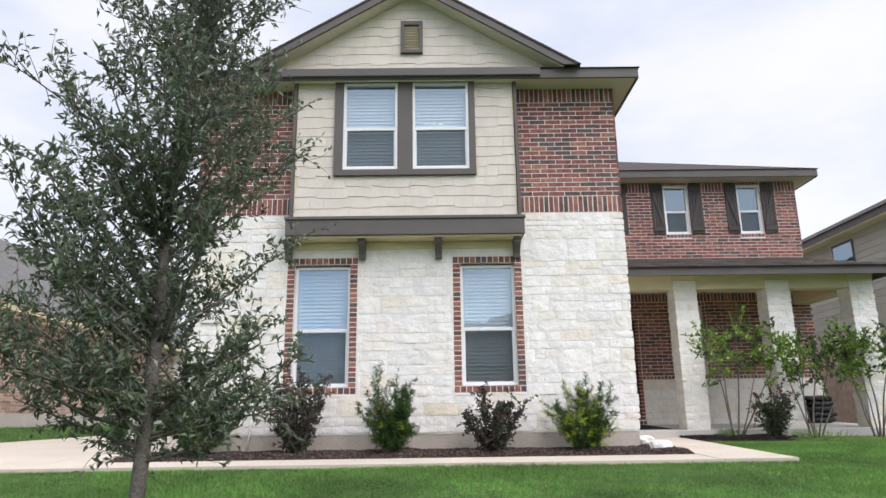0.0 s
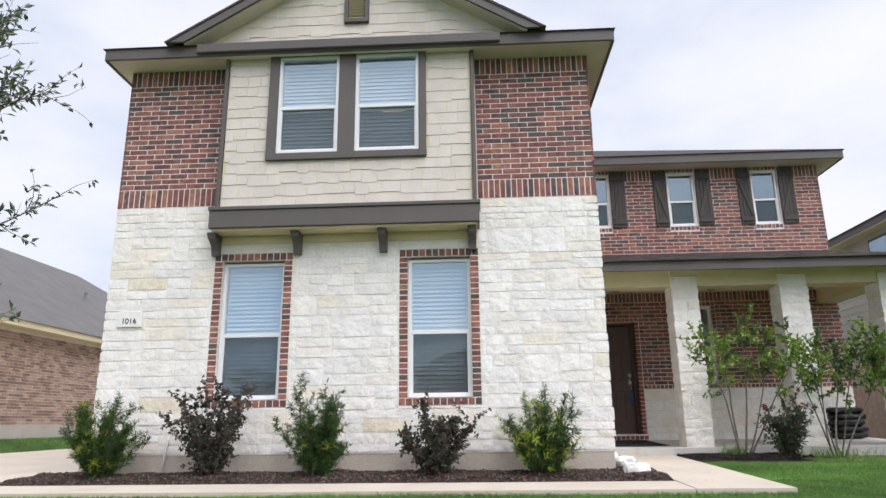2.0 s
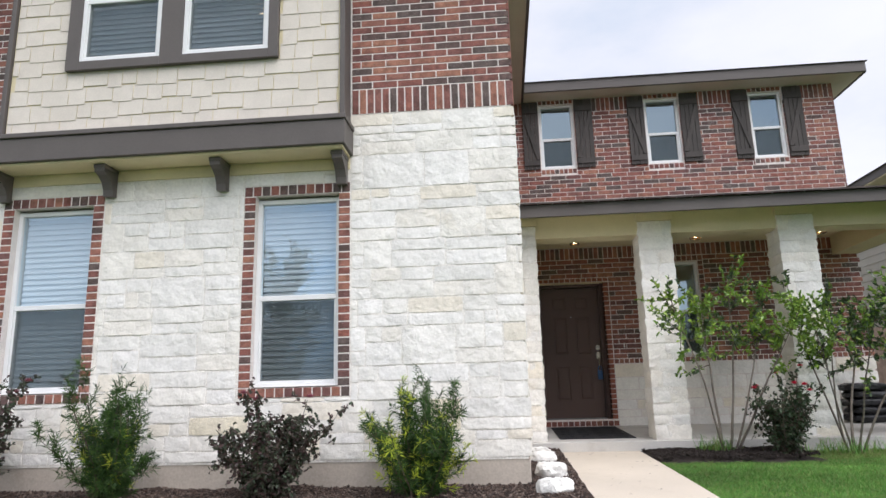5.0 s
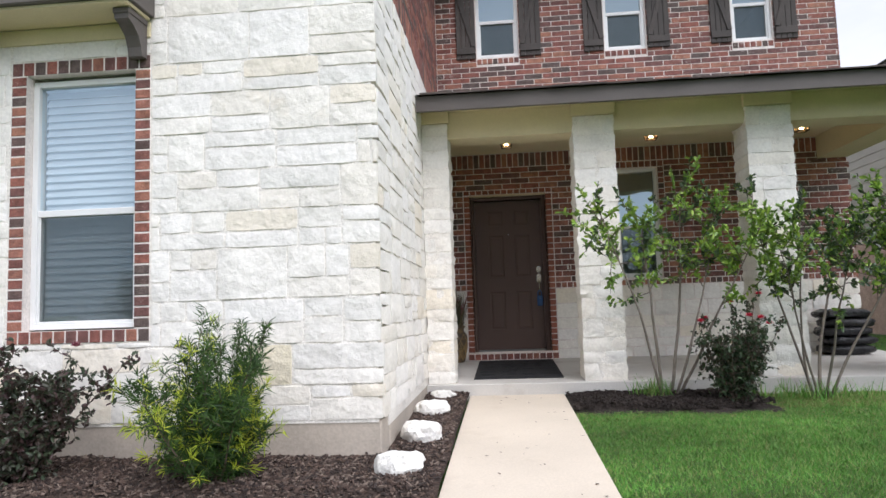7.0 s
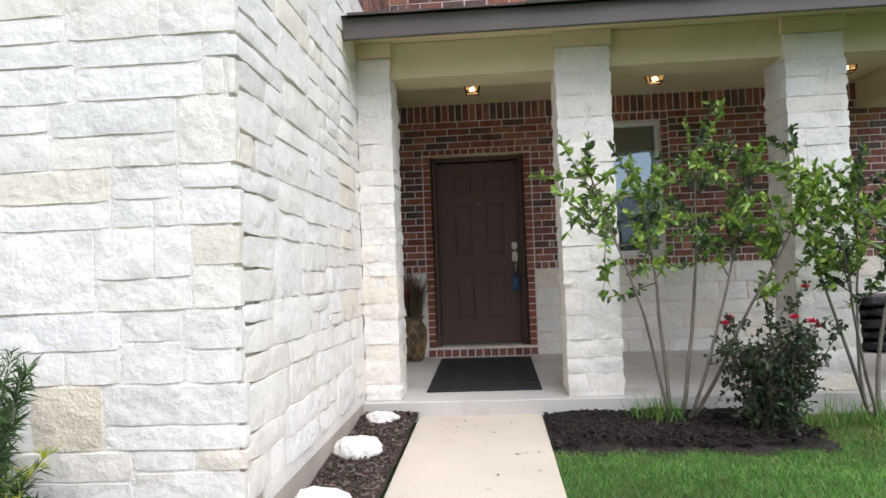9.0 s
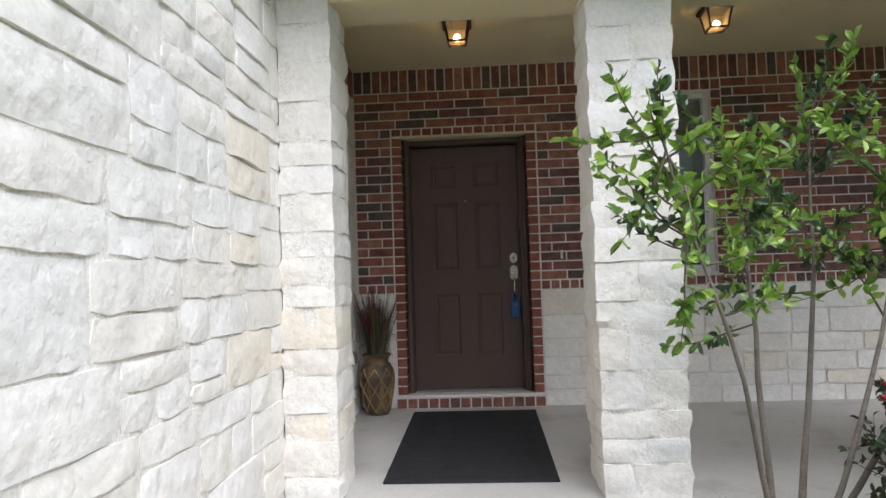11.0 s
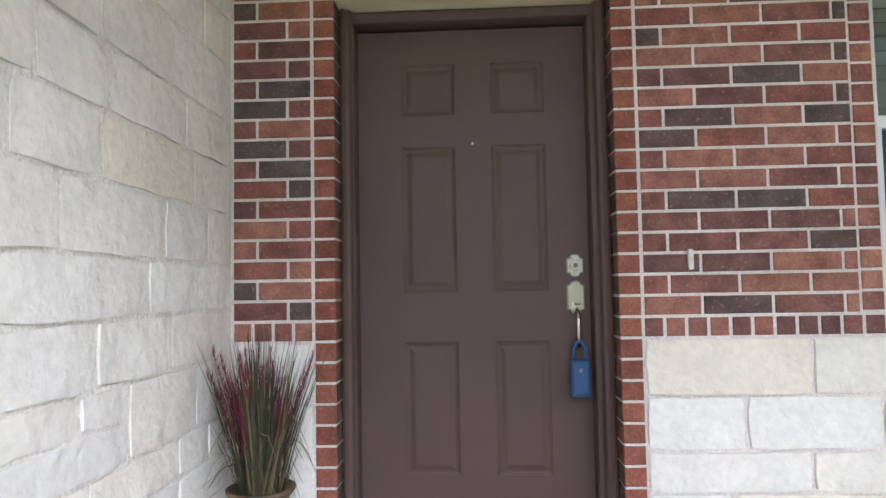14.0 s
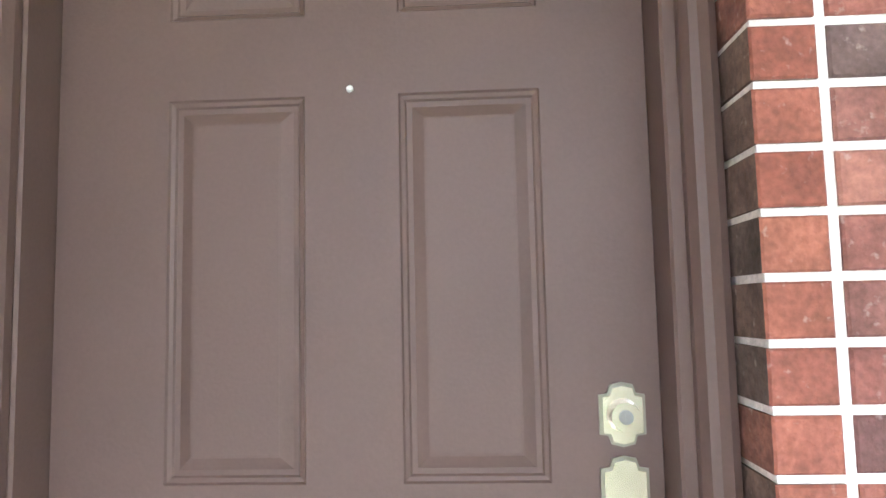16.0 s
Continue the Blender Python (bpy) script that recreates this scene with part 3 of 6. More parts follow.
def rake(top, low, sgn, y0, y1):
    """A sloping board of the gable, cut level where it lands on the eave."""
    a, b = (top - RAKE_FOOT) / GS, (low - RAKE_FOOT) / GS
    return prism(bmesh.new(), [(GX, top), (GX + sgn * a, RAKE_FOOT), (GX + sgn * b, RAKE_FOOT), (GX, low)], "y", y0, y1)


for nm, sgn in (("roof_gable_west", -1), ("roof_gable_east", 1)):
    tagged(part(nm, rake(GZ, GZ - 0.035, sgn, gy - 0.30, 13.0), shingle_mat), "dark brown shingled gable roof", "roof", kind="structure")
    tagged(part(nm.replace("roof", "trim"), rake(GZ - 0.036, GZ - 0.165, sgn, gy - 0.285, gy - 0.245), trim_mat), "dark brown-grey rake board of the gable", "trim", kind="structure")
    tagged(part(nm.replace("roof", "soffit"), rake(GZ - 0.15, GZ - 0.172, sgn, gy - 0.243, gy + 0.05), soffit_mat), "cream soffit under the gable rake", "soffit", kind="structure")
bm = B(-1.90, 2.30, ey - 0.075, ey - 0.021, EAVE + 0.004, EAVE + 0.133, 0.005)
box(bm, -1.90, 2.30, ey - 0.021, gy + 0.02, EAVE + 0.134, EAVE + 0.15)
tagged(part("trim_gable_base", bm, trim_mat), "dark brown-grey band at the foot of the gable", "trim", kind="structure")
vent = thing("gable_vent", (GX, gy, 5.90), "dark framed rectangular louvred gable vent", "vent")
vx0, vx1, vz0, vz1 = GX - 0.175, GX + 0.175, 5.92, 6.49
bm = B(vx0, vx0 + 0.055, gy - 0.04, gy + 0.02, vz0, vz1, 0.003)
box(bm, vx1 - 0.055, vx1, gy - 0.04, gy + 0.02, vz0, vz1, 0.003)
box(bm, vx0 + 0.055, vx1 - 0.055, gy - 0.04, gy + 0.02, vz0, vz0 + 0.06, 0.003)
box(bm, vx0 + 0.055, vx1 - 0.055, gy - 0.04, gy + 0.02, vz1 - 0.07, vz1, 0.003)
part("frame", bm, trim_mat, vent)
for i in range(9):
    z = vz0 + 0.085 + i * 0.047
    part("slat", B(vx0 + 0.056, vx1 - 0.056, -0.024, 0.024, -0.004, 0.004, 0, Matrix.Translation((0, gy - 0.006, z)) @ Matrix.Rotation(radians(38), 4, "X")), soffit_mat, vent)

# ---- porch: columns, beam, ceiling, roof ----
CEIL = 2.86
COLUMNS = [(3.535, 3.808), (5.125, 5.545), (6.87, 7.31), (8.46, 8.90)]
CY0, CY1 = 12.36, 12.76
bm = B(FX1 + 0.002, 8.90, CY0 + 0.03, CY1 - 0.03, 2.57, 2.857, 0.004)
box(bm, 8.46 + 0.03, 8.90 - 0.03, CY1 - 0.03, RY, 2.57, 2.857, 0.004)
tagged(part("beam_porch", bm, beige_mat), "cream painted porch beam resting on the columns", "beam", kind="structure")
tagged(part("ceiling_porch", B(FX1 + 0.002, 9.06, 11.93, RY - 0.002, CEIL, CEIL + 0.02), beige_mat), "cream painted porch ceiling", "ceiling", kind="structure")
bm = B(FX1 + 0.01, 9.10, 11.885, 11.92, 2.735, 2.895, 0.005)
box(bm, 9.065, 9.10, 11.922, RY + 0.5, 2.735, 2.895, 0.005)
tagged(part("fascia_porch", bm, trim_mat), "dark brown-grey fascia of the porch roof", "fascia", kind="structure")
bm = bmesh.new()
a = [bm.verts.new(p) for p in ((FX1 + 0.004, 11.84, 2.897), (9.14, 11.84, 2.897), (9.14, RY + 0.5, 2.897), (RX1 + 0.02, RY + 0.5, 2.897 + 0.0), (FX1 + 0.004, RY + 0.02, 3.64), (RX1 - 0.55, RY + 0.02, 3.64), (RX1 + 0.0, RY + 0.02, 3.30))]
bm.faces.new((a[0], a[1], a[5], a[4]))
bm.faces.new((a[1], a[2], a[6], a[5]))
bm.faces.new((a[2], a[3], a[6]))
roof_porch = tagged(part("roof_porch", bm, shingle_mat), "dark brown shingled porch roof", "roof", kind="structure")
rng = random.Random(17)
verts, faces = [], []
rows = 19
for r in range(rows):
    ya, yb = 11.825 + (RY - 11.86) * r / rows, 11.825 + (RY - 11.86) * (r + 1) / rows + 0.02
    za, zb = (2.897 + (y - 11.84) * (3.64 - 2.897) / (RY + 0.02 - 11.84) for y in (ya, yb))
    x, end = FX1 + 0.006 + rng.uniform(0, 0.1), 9.15 - (9.15 - RX1 + 0.55) * r / rows
    while x < end:
        w, t, d = min(rng.uniform(0.16, 0.34), end - x), rng.uniform(0.007, 0.016), rng.uniform(-0.008, 0.008)
        k = len(verts)
        verts += [(x, ya + d, za + t), (x + w - 0.006, ya + d, za + t), (x + w - 0.006, yb, zb + 0.004), (x, yb, zb + 0.004), (x, ya + d, za - 0.004), (x + w - 0.006, ya + d, za - 0.004)]
        faces += [(k, k + 1, k + 2, k + 3), (k + 4, k + 5, k + 1, k), (k + 4, k, k + 3), (k + 1, k + 5, k + 2)]
        x += w
me = bpy.data.meshes.new("shingles")
me.from_pydata(verts, [], faces)
me.materials.append(shingle_mat)
ob = new("shingles", me)
ob.parent, ob["kind"] = roof_porch, "stuff"

# ---- front door ----
door = thing("door_1", (4.425, RY + 0.2, 0.2), "closed dark brown six-panel front door", "door", kind="structure")
dx0, dx1, dz0, dz1, dy = 3.972, 4.878, 0.185, 2.225, RY + 0.205
PANELS = [(px, pz0, pz1) for px in (4.147, 4.505) for pz0, pz1 in ((0.455, 0.975), (1.170, 1.752), (1.880, 2.085))]
PW = 0.214
bm = wall_cells(bmesh.new(), dx0, dx1, dz0, dz1, dy, dy + 0.045, [(px, px + PW, a, b) for px, a, b in PANELS])
part("door_leaf", bm, door_mat, door)
for px, a, b in PANELS:
    bm = bmesh.new()
    loops = []
    for inset, d in ((0.0, 0.0), (0.003, 0.004), (0.009, 0.006), (0.012, 0.0095), (0.020, 0.010), (0.038, 0.003), (0.042, 0.0025)):
        loops.append([bm.verts.new(p) for p in ((px + inset, dy + d, a + inset), (px + PW - inset, dy + d, a + inset), (px + PW - inset, dy + d, b - inset), (px + inset, dy + d, b - inset))])
    for p, q in zip(loops, loops[1:]):
        for i in range(4):
            bm.faces.new((p[i], p[(i + 1) % 4], q[(i + 1) % 4], q[i]))
    bm.faces.new(loops[-1])
    part("door_panel", bm, door_mat, door)
bm = B(3.922, 3.970, RY + 0.125, RY + 0.25, 0.165, 2.235, 0.004)
box(bm, 4.880, 4.943, RY + 0.125, RY + 0.25, 0.165, 2.235, 0.004)
box(bm, 3.922, 4.943, RY + 0.125, RY + 0.25, 2.237, 2.279, 0.004)
part("door_frame", bm, door_mat, door)
bm = bmesh.new()
for x0, s in ((3.923, 1), (4.942, -1)):
    prism(bm, [(x0, RY + 0.123), (x0, RY + 0.085), (x0 + s * 0.012, RY + 0.078), (x0 + s * 0.022, RY + 0.090), (x0 + s * 0.034, RY + 0.092), (x0 + s * 0.042, RY + 0.108), (x0 + s * 0.042, RY + 0.123)], "z", 0.166, 2.278)
part("brick_mould", bm, door_mat, door)
part("threshold", B(3.972, 4.878, RY + 0.13, RY + 0.245, 0.152, 0.183, 0.006), metal_grey_mat, door, "worn aluminium threshold")
part("lintel", B(3.90, 4.965, RY + 0.012, RY + 0.13, 2.2815, 2.294), beige_mat, door, "cream painted steel lintel")
bm = bmesh.new()
bmesh.ops.create_uvsphere(bm, u_segments=10, v_segments=6, radius=0.0055, matrix=Matrix.Translation((4.431, dy - 0.001, 1.761)))
part("peephole", bm, vinyl_mat, door, "small bright peephole")


def plate(cx, z0, z1, w, y0, y1, rim=False):
    """A handle plate with an ogee outline at both ends."""
    h = w / 2
    pts = [(cx - h, z0 + 0.018), (cx - h * 0.62, z0 + 0.016), (cx - h * 0.5, z0 + 0.004), (cx, z0), (cx + h * 0.5, z0 + 0.004), (cx + h * 0.62, z0 + 0.016), (cx + h, z0 + 0.018),
           (cx + h, z1 - 0.018), (cx + h * 0.62, z1 - 0.016), (cx + h * 0.5, z1 - 0.004), (cx, z1), (cx - h * 0.5, z1 - 0.004), (cx - h * 0.62, z1 - 0.016), (cx - h, z1 - 0.018)]
    zc = (z0 + z1) / 2
    kx, kz = 1 - 0.010 / w, 1 - 0.010 / (z1 - z0)
    if rim:
        return prism(bmesh.new(), pts, "y", (y0 + y1) / 2, y1)
    return prism(bmesh.new(), [(cx + (u - cx) * kx, zc + (v - zc) * kz) for u, v in pts], "y", y0, (y0 + y1) / 2 - 0.0003)


HX = 4.822
bolt = part("deadbolt", plate(HX, 1.220, 1.312, 0.066, dy - 0.008, dy), nickel_mat, door, "satin nickel deadbolt")
# added rim layer whose dark colour stands in for the edge reflection
part("plate_rim", plate(HX, 1.220, 1.312, 0.066, dy - 0.008, dy, True), nickel_reflection_mat, bolt)
bm = bmesh.new()
bmesh.ops.create_cone(bm, cap_ends=True, segments=24, radius1=0.024, radius2=0.020, depth=0.022, matrix=Matrix.Translation((HX, dy - 0.017, 1.266)) @ Matrix.Rotation(radians(90), 4, "X"))
part("cylinder", bm, nickel_mat, bolt)
bm = bmesh.new()
bmesh.ops.create_cone(bm, cap_ends=True, segments=16, radius1=0.010, radius2=0.010, depth=0.004, matrix=Matrix.Translation((HX, dy - 0.029, 1.266)) @ Matrix.Rotation(radians(90), 4, "X"))
box(bm, HX - 0.0012, HX + 0.0012, dy - 0.0325, dy - 0.0305, 1.260, 1.272)
part("keyway", bm, metal_grey_mat, bolt)
hand_set = part("handle_plate", plate(HX, 1.075, 1.208, 0.068, dy - 0.008, dy), nickel_mat, door, "satin nickel handle plate")
part("plate_rim", plate(HX, 1.075, 1.208, 0.068, dy - 0.008, dy, True), nickel_reflection_mat, hand_set)
bm = tube(bmesh.new(), [(HX, dy - 0.004, 1.095), (HX, dy - 0.035, 1.092), (HX, dy - 0.055, 1.070), (HX, dy - 0.060, 1.03), (HX, dy - 0.055, 0.985), (HX, dy - 0.042, 0.955), (HX, dy - 0.018, 0.945), (HX, dy, 0.945)], [0.008, 0.009, 0.010, 0.0105, 0.010, 0.009, 0.0085, 0.010], 10)
part("grip", bm, nickel_mat, hand_set, smooth=True)
part("thumb_latch", B(HX - 0.013, HX + 0.013, dy - 0.040, dy - 0.006, 1.112, 1.119, 0.003), nickel_mat, hand_set)
lock_body_mat = material("blue_vinyl", [(0.030, 0.085, 0.20)], 0.5, vary=(0.1, 12), fine=(0.06, 90), bump=((120, 0.001),))
lb = thing("lockbox", (HX + 0.004, dy - 0.07, 0.79), "blue vinyl-coated key lockbox hanging from the handle", "lockbox")
bm = B(HX - 0.038, HX + 0.036, dy - 0.088, dy - 0.045, 0.765, 0.905, 0.009)
part("lockbox_body", bm, lock_body_mat, lb)
part("lockbox_door", B(HX - 0.027, HX + 0.025, dy - 0.0915, dy - 0.0885, 0.785, 0.880, 0.0012), lock_body_mat, lb)
bm = tube(bmesh.new(), [(HX - 0.024, dy - 0.065, 0.900), (HX - 0.025, dy - 0.065, 0.945), (HX - 0.012, dy - 0.063, 0.972), (HX + 0.010, dy - 0.063, 0.972), (HX + 0.023, dy - 0.065, 0.945), (HX + 0.022, dy - 0.065, 0.900)], [0.0075] * 6, 8)
part("shackle", bm, lock_body_mat, lb, "blue coated steel shackle", smooth=True)
bm = bmesh.new()
bmesh.ops.create_cone(bm, cap_ends=True, segments=14, radius1=0.007, radius2=0.007, depth=0.003, matrix=Matrix.Translation((HX - 0.001, dy - 0.0925, 0.868)) @ Matrix.Rotation(radians(90), 4, "X"))
part("keyhole_button", bm, metal_grey_mat, lb)

pipe_mat = material("white_pvc", [(0.74, 0.73, 0.69)], 0.45, vary=(0.05, 10), fine=(0, 1), bump=())
# door mat, doorbell, outlet
mt = thing("door_mat", (4.46, 13.3, porch_z(13.3)), "flat black rubber doormat with a moulded square grid", "doormat")
tilt = Matrix.Translation((4.46, 13.42, porch_z(13.42) + 0.001)) @ Matrix.Rotation(math.atan(0.075 / 2.4), 4, "X")
part("mat_base", B(-0.475, 0.475, -0.80, 0.84, 0.0, 0.010, 0.003, tilt), mat_mat, mt)
bm = bmesh.new()
for i in range(4):
    for j in range(6):
        cx, cy = -0.335 + i * 0.223, -0.64 + j * 0.235
        for k in (0.098, 0.062):
            for a in range(2):
                box(bm, cx - k, cx + k, cy + (1 - 2 * a) * k - 0.006, cy + (1 - 2 * a) * k + 0.006, 0.0102, 0.013, 0, tilt)
                box(bm, cx + (1 - 2 * a) * k - 0.006, cx + (1 - 2 * a) * k + 0.006, cy - k + 0.006, cy + k - 0.006, 0.0102, 0.013, 0, tilt)
part("raised_pattern", bm, mat_mat, mt)
bell = thing("doorbell", (5.203, RY, 1.275), "slim pale doorbell button on the brick", "doorbell")
part("bell_plate", B(5.194, 5.212, RY - 0.016, RY + 0.012, 1.238, 1.312, 0.003), pipe_mat, bell)
part("bell_button", B(5.198, 5.208, RY - 0.0185, RY - 0.0165, 1.267, 1.283, 0.001), beige_mat, bell)
outlet = thing("outdoor_outlet", (FX1, 13.90, 0.55), "grey weatherproof outlet box on the stone wall", "outlet")
part("outlet_box", B(FX1 - 0.02, FX1 + 0.045, 13.83, 13.97, 0.49, 0.585, 0.006), metal_grey_mat, outlet)
part("outlet_cover", B(FX1 + 0.0455, FX1 + 0.075, 13.835, 13.965, 0.495, 0.58, 0.01), metal_grey_mat, outlet)

# porch ceiling lanterns
lamp_glass = lamp_material("lit_lamp_glass", (0.62, 0.42, 0.19), 0.22)
nt = lamp_glass.node_tree
clear, mixed = nt.nodes.new("ShaderNodeBsdfTransparent"), nt.nodes.new("ShaderNodeMixShader")
clear.inputs["Color"].default_value = (1.0, 0.86, 0.62, 1)
mixed.inputs[0].default_value = 0.62
nt.links.new(nt.nodes["Principled BSDF"].outputs[0], mixed.inputs[1]), nt.links.new(clear.outputs[0], mixed.inputs[2])
nt.links.new(mixed.outputs[0], nt.nodes["Material Output"].inputs["Surface"])
bulb_mat = lamp_material("lit_bulb", (1.0, 0.82, 0.55), 22.0)
for x in (4.44, 6.17, 7.90):
    y = 13.48
    ln = thing("porch_light", (x, y, CEIL), "lit dark bronze flush lantern with amber glass", "ceiling light", "porch ceiling lights")
    part("canopy", B(x - 0.10, x + 0.10, y - 0.10, y + 0.10, CEIL - 0.028, CEIL - 0.001, 0.006), bronze_mat, ln)
    bm = bmesh.new()
    for sx in (-1, 1):
        for sy in (-1, 1):
            tube(bm, [(x + sx * 0.080, y + sy * 0.080, CEIL - 0.026), (x + sx * 0.056, y + sy * 0.056, CEIL - 0.150)], [0.007, 0.007], 6)
    for k in (-1, 1):
        box(bm, x - 0.060, x + 0.060, y + k * 0.056 - 0.006, y + k * 0.056 + 0.006, CEIL - 0.156, CEIL - 0.144)
        box(bm, x + k * 0.056 - 0.006, x + k * 0.056 + 0.006, y - 0.050, y + 0.050, CEIL - 0.156, CEIL - 0.144)
    part("cage", bm, bronze_mat, ln)
    bm = bmesh.new()
    top = [bm.verts.new((x + a * 0.072, y + b * 0.072, CEIL - 0.03)) for a, b in ((-1, -1), (1, -1), (1, 1), (-1, 1))]
    bot = [bm.verts.new((x + a * 0.051, y + b * 0.051, CEIL - 0.142)) for a, b in ((-1, -1), (1, -1), (1, 1), (-1, 1))]
    for i in range(4):
        bm.faces.new((top[i], top[(i + 1) % 4], bot[(i + 1) % 4], bot[i]))
    bm.faces.new(bot)
    part("glass_shade", bm, lamp_glass, ln, "glowing amber glass")
    bm = bmesh.new()
    bmesh.ops.create_uvsphere(bm, u_segments=12, v_segments=8, radius=0.024, matrix=Matrix.Translation((x, y, CEIL - 0.115)))
    part("bulb", bm, bulb_mat, ln)

# shutters
for i, (wx0, wx1, wz0, wz1) in enumerate(REAR_WINDOWS):
    for k, (a, b) in enumerate(((wx0 - 0.285, wx0 - 0.015), (wx1 + 0.025, wx1 + 0.315))):
        st = thing("shutter", ((a + b) / 2, RY - 0.02, wz0), "dark stained board-and-batten shutter with a diagonal brace", "shutter", "upper window shutters")
        n = 4
        for j in range(n):
            part("board", B(a + (b - a) * j / n + 0.002, a + (b - a) * (j + 1) / n - 0.002, RY - 0.026, RY - 0.004, wz0 - 0.01, wz1 + 0.06, 0.003), shutter_mat, st)
        for z in (wz0 + 0.10, wz1 - 0.10):
            part("batten", B(a + 0.004, b - 0.004, RY - 0.044, RY - 0.027, z - 0.045, z + 0.045, 0.003), shutter_mat, st)
        s = 1 if k == 0 else -1
        L = math.hypot(b - a - 0.05, wz1 - wz0 - 0.32)
        ang = math.atan2(wz1 - wz0 - 0.32, (b - a - 0.05))
        M = Matrix.Translation(((a + b) / 2, RY - 0.0355, (wz0 + wz1) / 2)) @ Matrix.Rotation(-s * (math.pi - ang) if s < 0 else ang, 4, "Y")
        part("brace", B(-L / 2, L / 2, -0.0075, 0.0075, -0.03, 0.03, 0.002, M), shutter_mat, st)

# house number plaque
plq = thing("number_plaque", (-2.67, FY, 1.67), "white stone plaque with the house number", "house number")
plaque_mat = material("plaque_white", [(0.82, 0.80, 0.76)], 0.7, vary=(0.03, 12), fine=(0.03, 90), bump=((120, 0.001),))
part("plaque_plate", B(-2.83, -2.51, FY - 0.03, FY + 0.02, 1.675, 1.885, 0.006), plaque_mat, plq)
cu = bpy.data.curves.new("number", "FONT")
cu.body, cu.size, cu.extrude, cu.align_x = "1016", 0.104, 0.002, "CENTER"
tmp = new("number_text", cu)
me = bpy.data.meshes.new_from_object(tmp)
bpy.data.objects.remove(tmp)
digits_mat = material("black_paint", [(0.02, 0.02, 0.02)], 0.6, vary=(0.1, 30), fine=(0, 1), bump=())
me.materials.clear()
me.materials.append(digits_mat)
me.transform(Matrix.Translation((0.0, -0.0325, 0.05)) @ Matrix.Rotation(radians(90), 4, "X"))
num = new("digits", me)
num.parent = plq

# drain pipe by the wall
pp = thing("drain_pipe", (-2.03, FY - 0.10, -0.2), "thin white plastic pipe standing against the foundation", "pipe")
part("pipe_run", tube(bmesh.new(), [(-2.03, FY - 0.10, -0.22), (-2.00, FY - 0.045, 0.24), (-2.00, FY - 0.03, 0.27), (-2.00, FY + 0.02, 0.28)], [0.014] * 4, 10), pipe_mat, pp, smooth=True)

# upstairs ceiling lamp seen through the glass
ul = thing("room_light", (0.62, 11.2, 5.5), "lit ceiling light inside the upper room", "ceiling light")
part("lamp_base", lathe(bmesh.new(), [(0.10, 5.548), (0.10, 5.53), (0.03, 5.52), (0.03, 5.45)], 0.62, 11.2, 16), bronze_mat, ul)
for k in (-1, 0, 1):
    part("lamp_shade", lathe(bmesh.new(), [(0.03, 5.46), (0.055, 5.43), (0.06, 5.37), (0.03, 5.36)], 0.62 + 0.13 * k, 11.2, 14), lamp_material("room_lamp_glow", (1.0, 0.72, 0.42), 3.0), ul)

# ---- pot with dried grasses beside the door ----
pot_mat = material("pot_glaze", [(0.085, 0.060, 0.038)], 0.5, vary=(0.4, 14), fine=(0.2, 60), bump=((40, 0.003),), blotch=((0.22, 0.14, 0.055), 9, 0.5, 0.7))
gold_mat = material("pot_gold", [(0.30, 0.20, 0.085)], 0.5, vary=(0.25, 20), fine=(0.1, 90), bump=())
PX, PY = 3.70, 14.26
pz = porch_z(PY)
pot = thing("floor_vase", (PX, PY, pz), "tall brown ceramic urn with a gold diamond pattern", "vase")
prof = [(r * 0.96, z * 0.86) for r, z in [(0.085, 0.0), (0.098, 0.02), (0.118, 0.12), (0.137, 0.25), (0.143, 0.33), (0.136, 0.40), (0.112, 0.455), (0.094, 0.475), (0.098, 0.51), (0.118, 0.535), (0.120, 0.548), (0.106, 0.548), (0.085, 0.50)]]
part("vase_body", lathe(bmesh.new(), [(r, pz + z) for r, z in prof], PX, PY, 28), pot_mat, pot, smooth=True)
bm = bmesh.new()


def pot_r(z):
    return float(np.interp(z, [p[1] for p in prof[:8]], [p[0] for p in prof[:8]])) + 0.002


for k in range(8):
    for s in (-1, 1):
        pts = []
        for i in range(9):
            z = 0.03 + 0.335 * i / 8
            a = 2 * math.pi * k / 8 + s * (i / 8) * math.pi / 2
            pts.append((PX + pot_r(z) * math.cos(a), PY + pot_r(z) * math.sin(a), pz + z))
        part("diamond_line", tube(bmesh.new(), pts, [0.0045] * 9, 4), gold_mat, pot, "raised gold line")
for k in range(8):
    bm = bmesh.new()
    for j in range(5):
        a0 = 2 * math.pi * k / 8 + math.pi / 8
        z = 0.135 + j * 0.026
        w = 0.20 - abs(j - 2) * 0.05
        tube(bm, [(PX + pot_r(z + q * 0.035) * math.cos(a0 + q * w), PY + pot_r(z + q * 0.035) * math.sin(a0 + q * w), pz + z + q * 0.035) for q in (-1, 0, 1)], [0.003] * 3, 4)
    part("leaf_motif", bm, gold_mat, pot)
rng = random.Random(5)
dried = thing("dried_grass", (PX, PY, pz + 0.42), "bunch of dried grasses with dark red plumes", "dried flowers")
straw_mat = material("dried_straw", [(0.13, 0.09, 0.045), (0.055, 0.06, 0.028), (0.20, 0.15, 0.08), (0.05, 0.038, 0.024), (0.05, 0.065, 0.03)], 0.8, "island", (0.2, 20), (0, 1), ())
plume_mat = material("red_plume", [(0.21, 0.025, 0.06), (0.11, 0.02, 0.04), (0.28, 0.05, 0.10)], 0.85, "island", (0.2, 20), (0, 1), ())


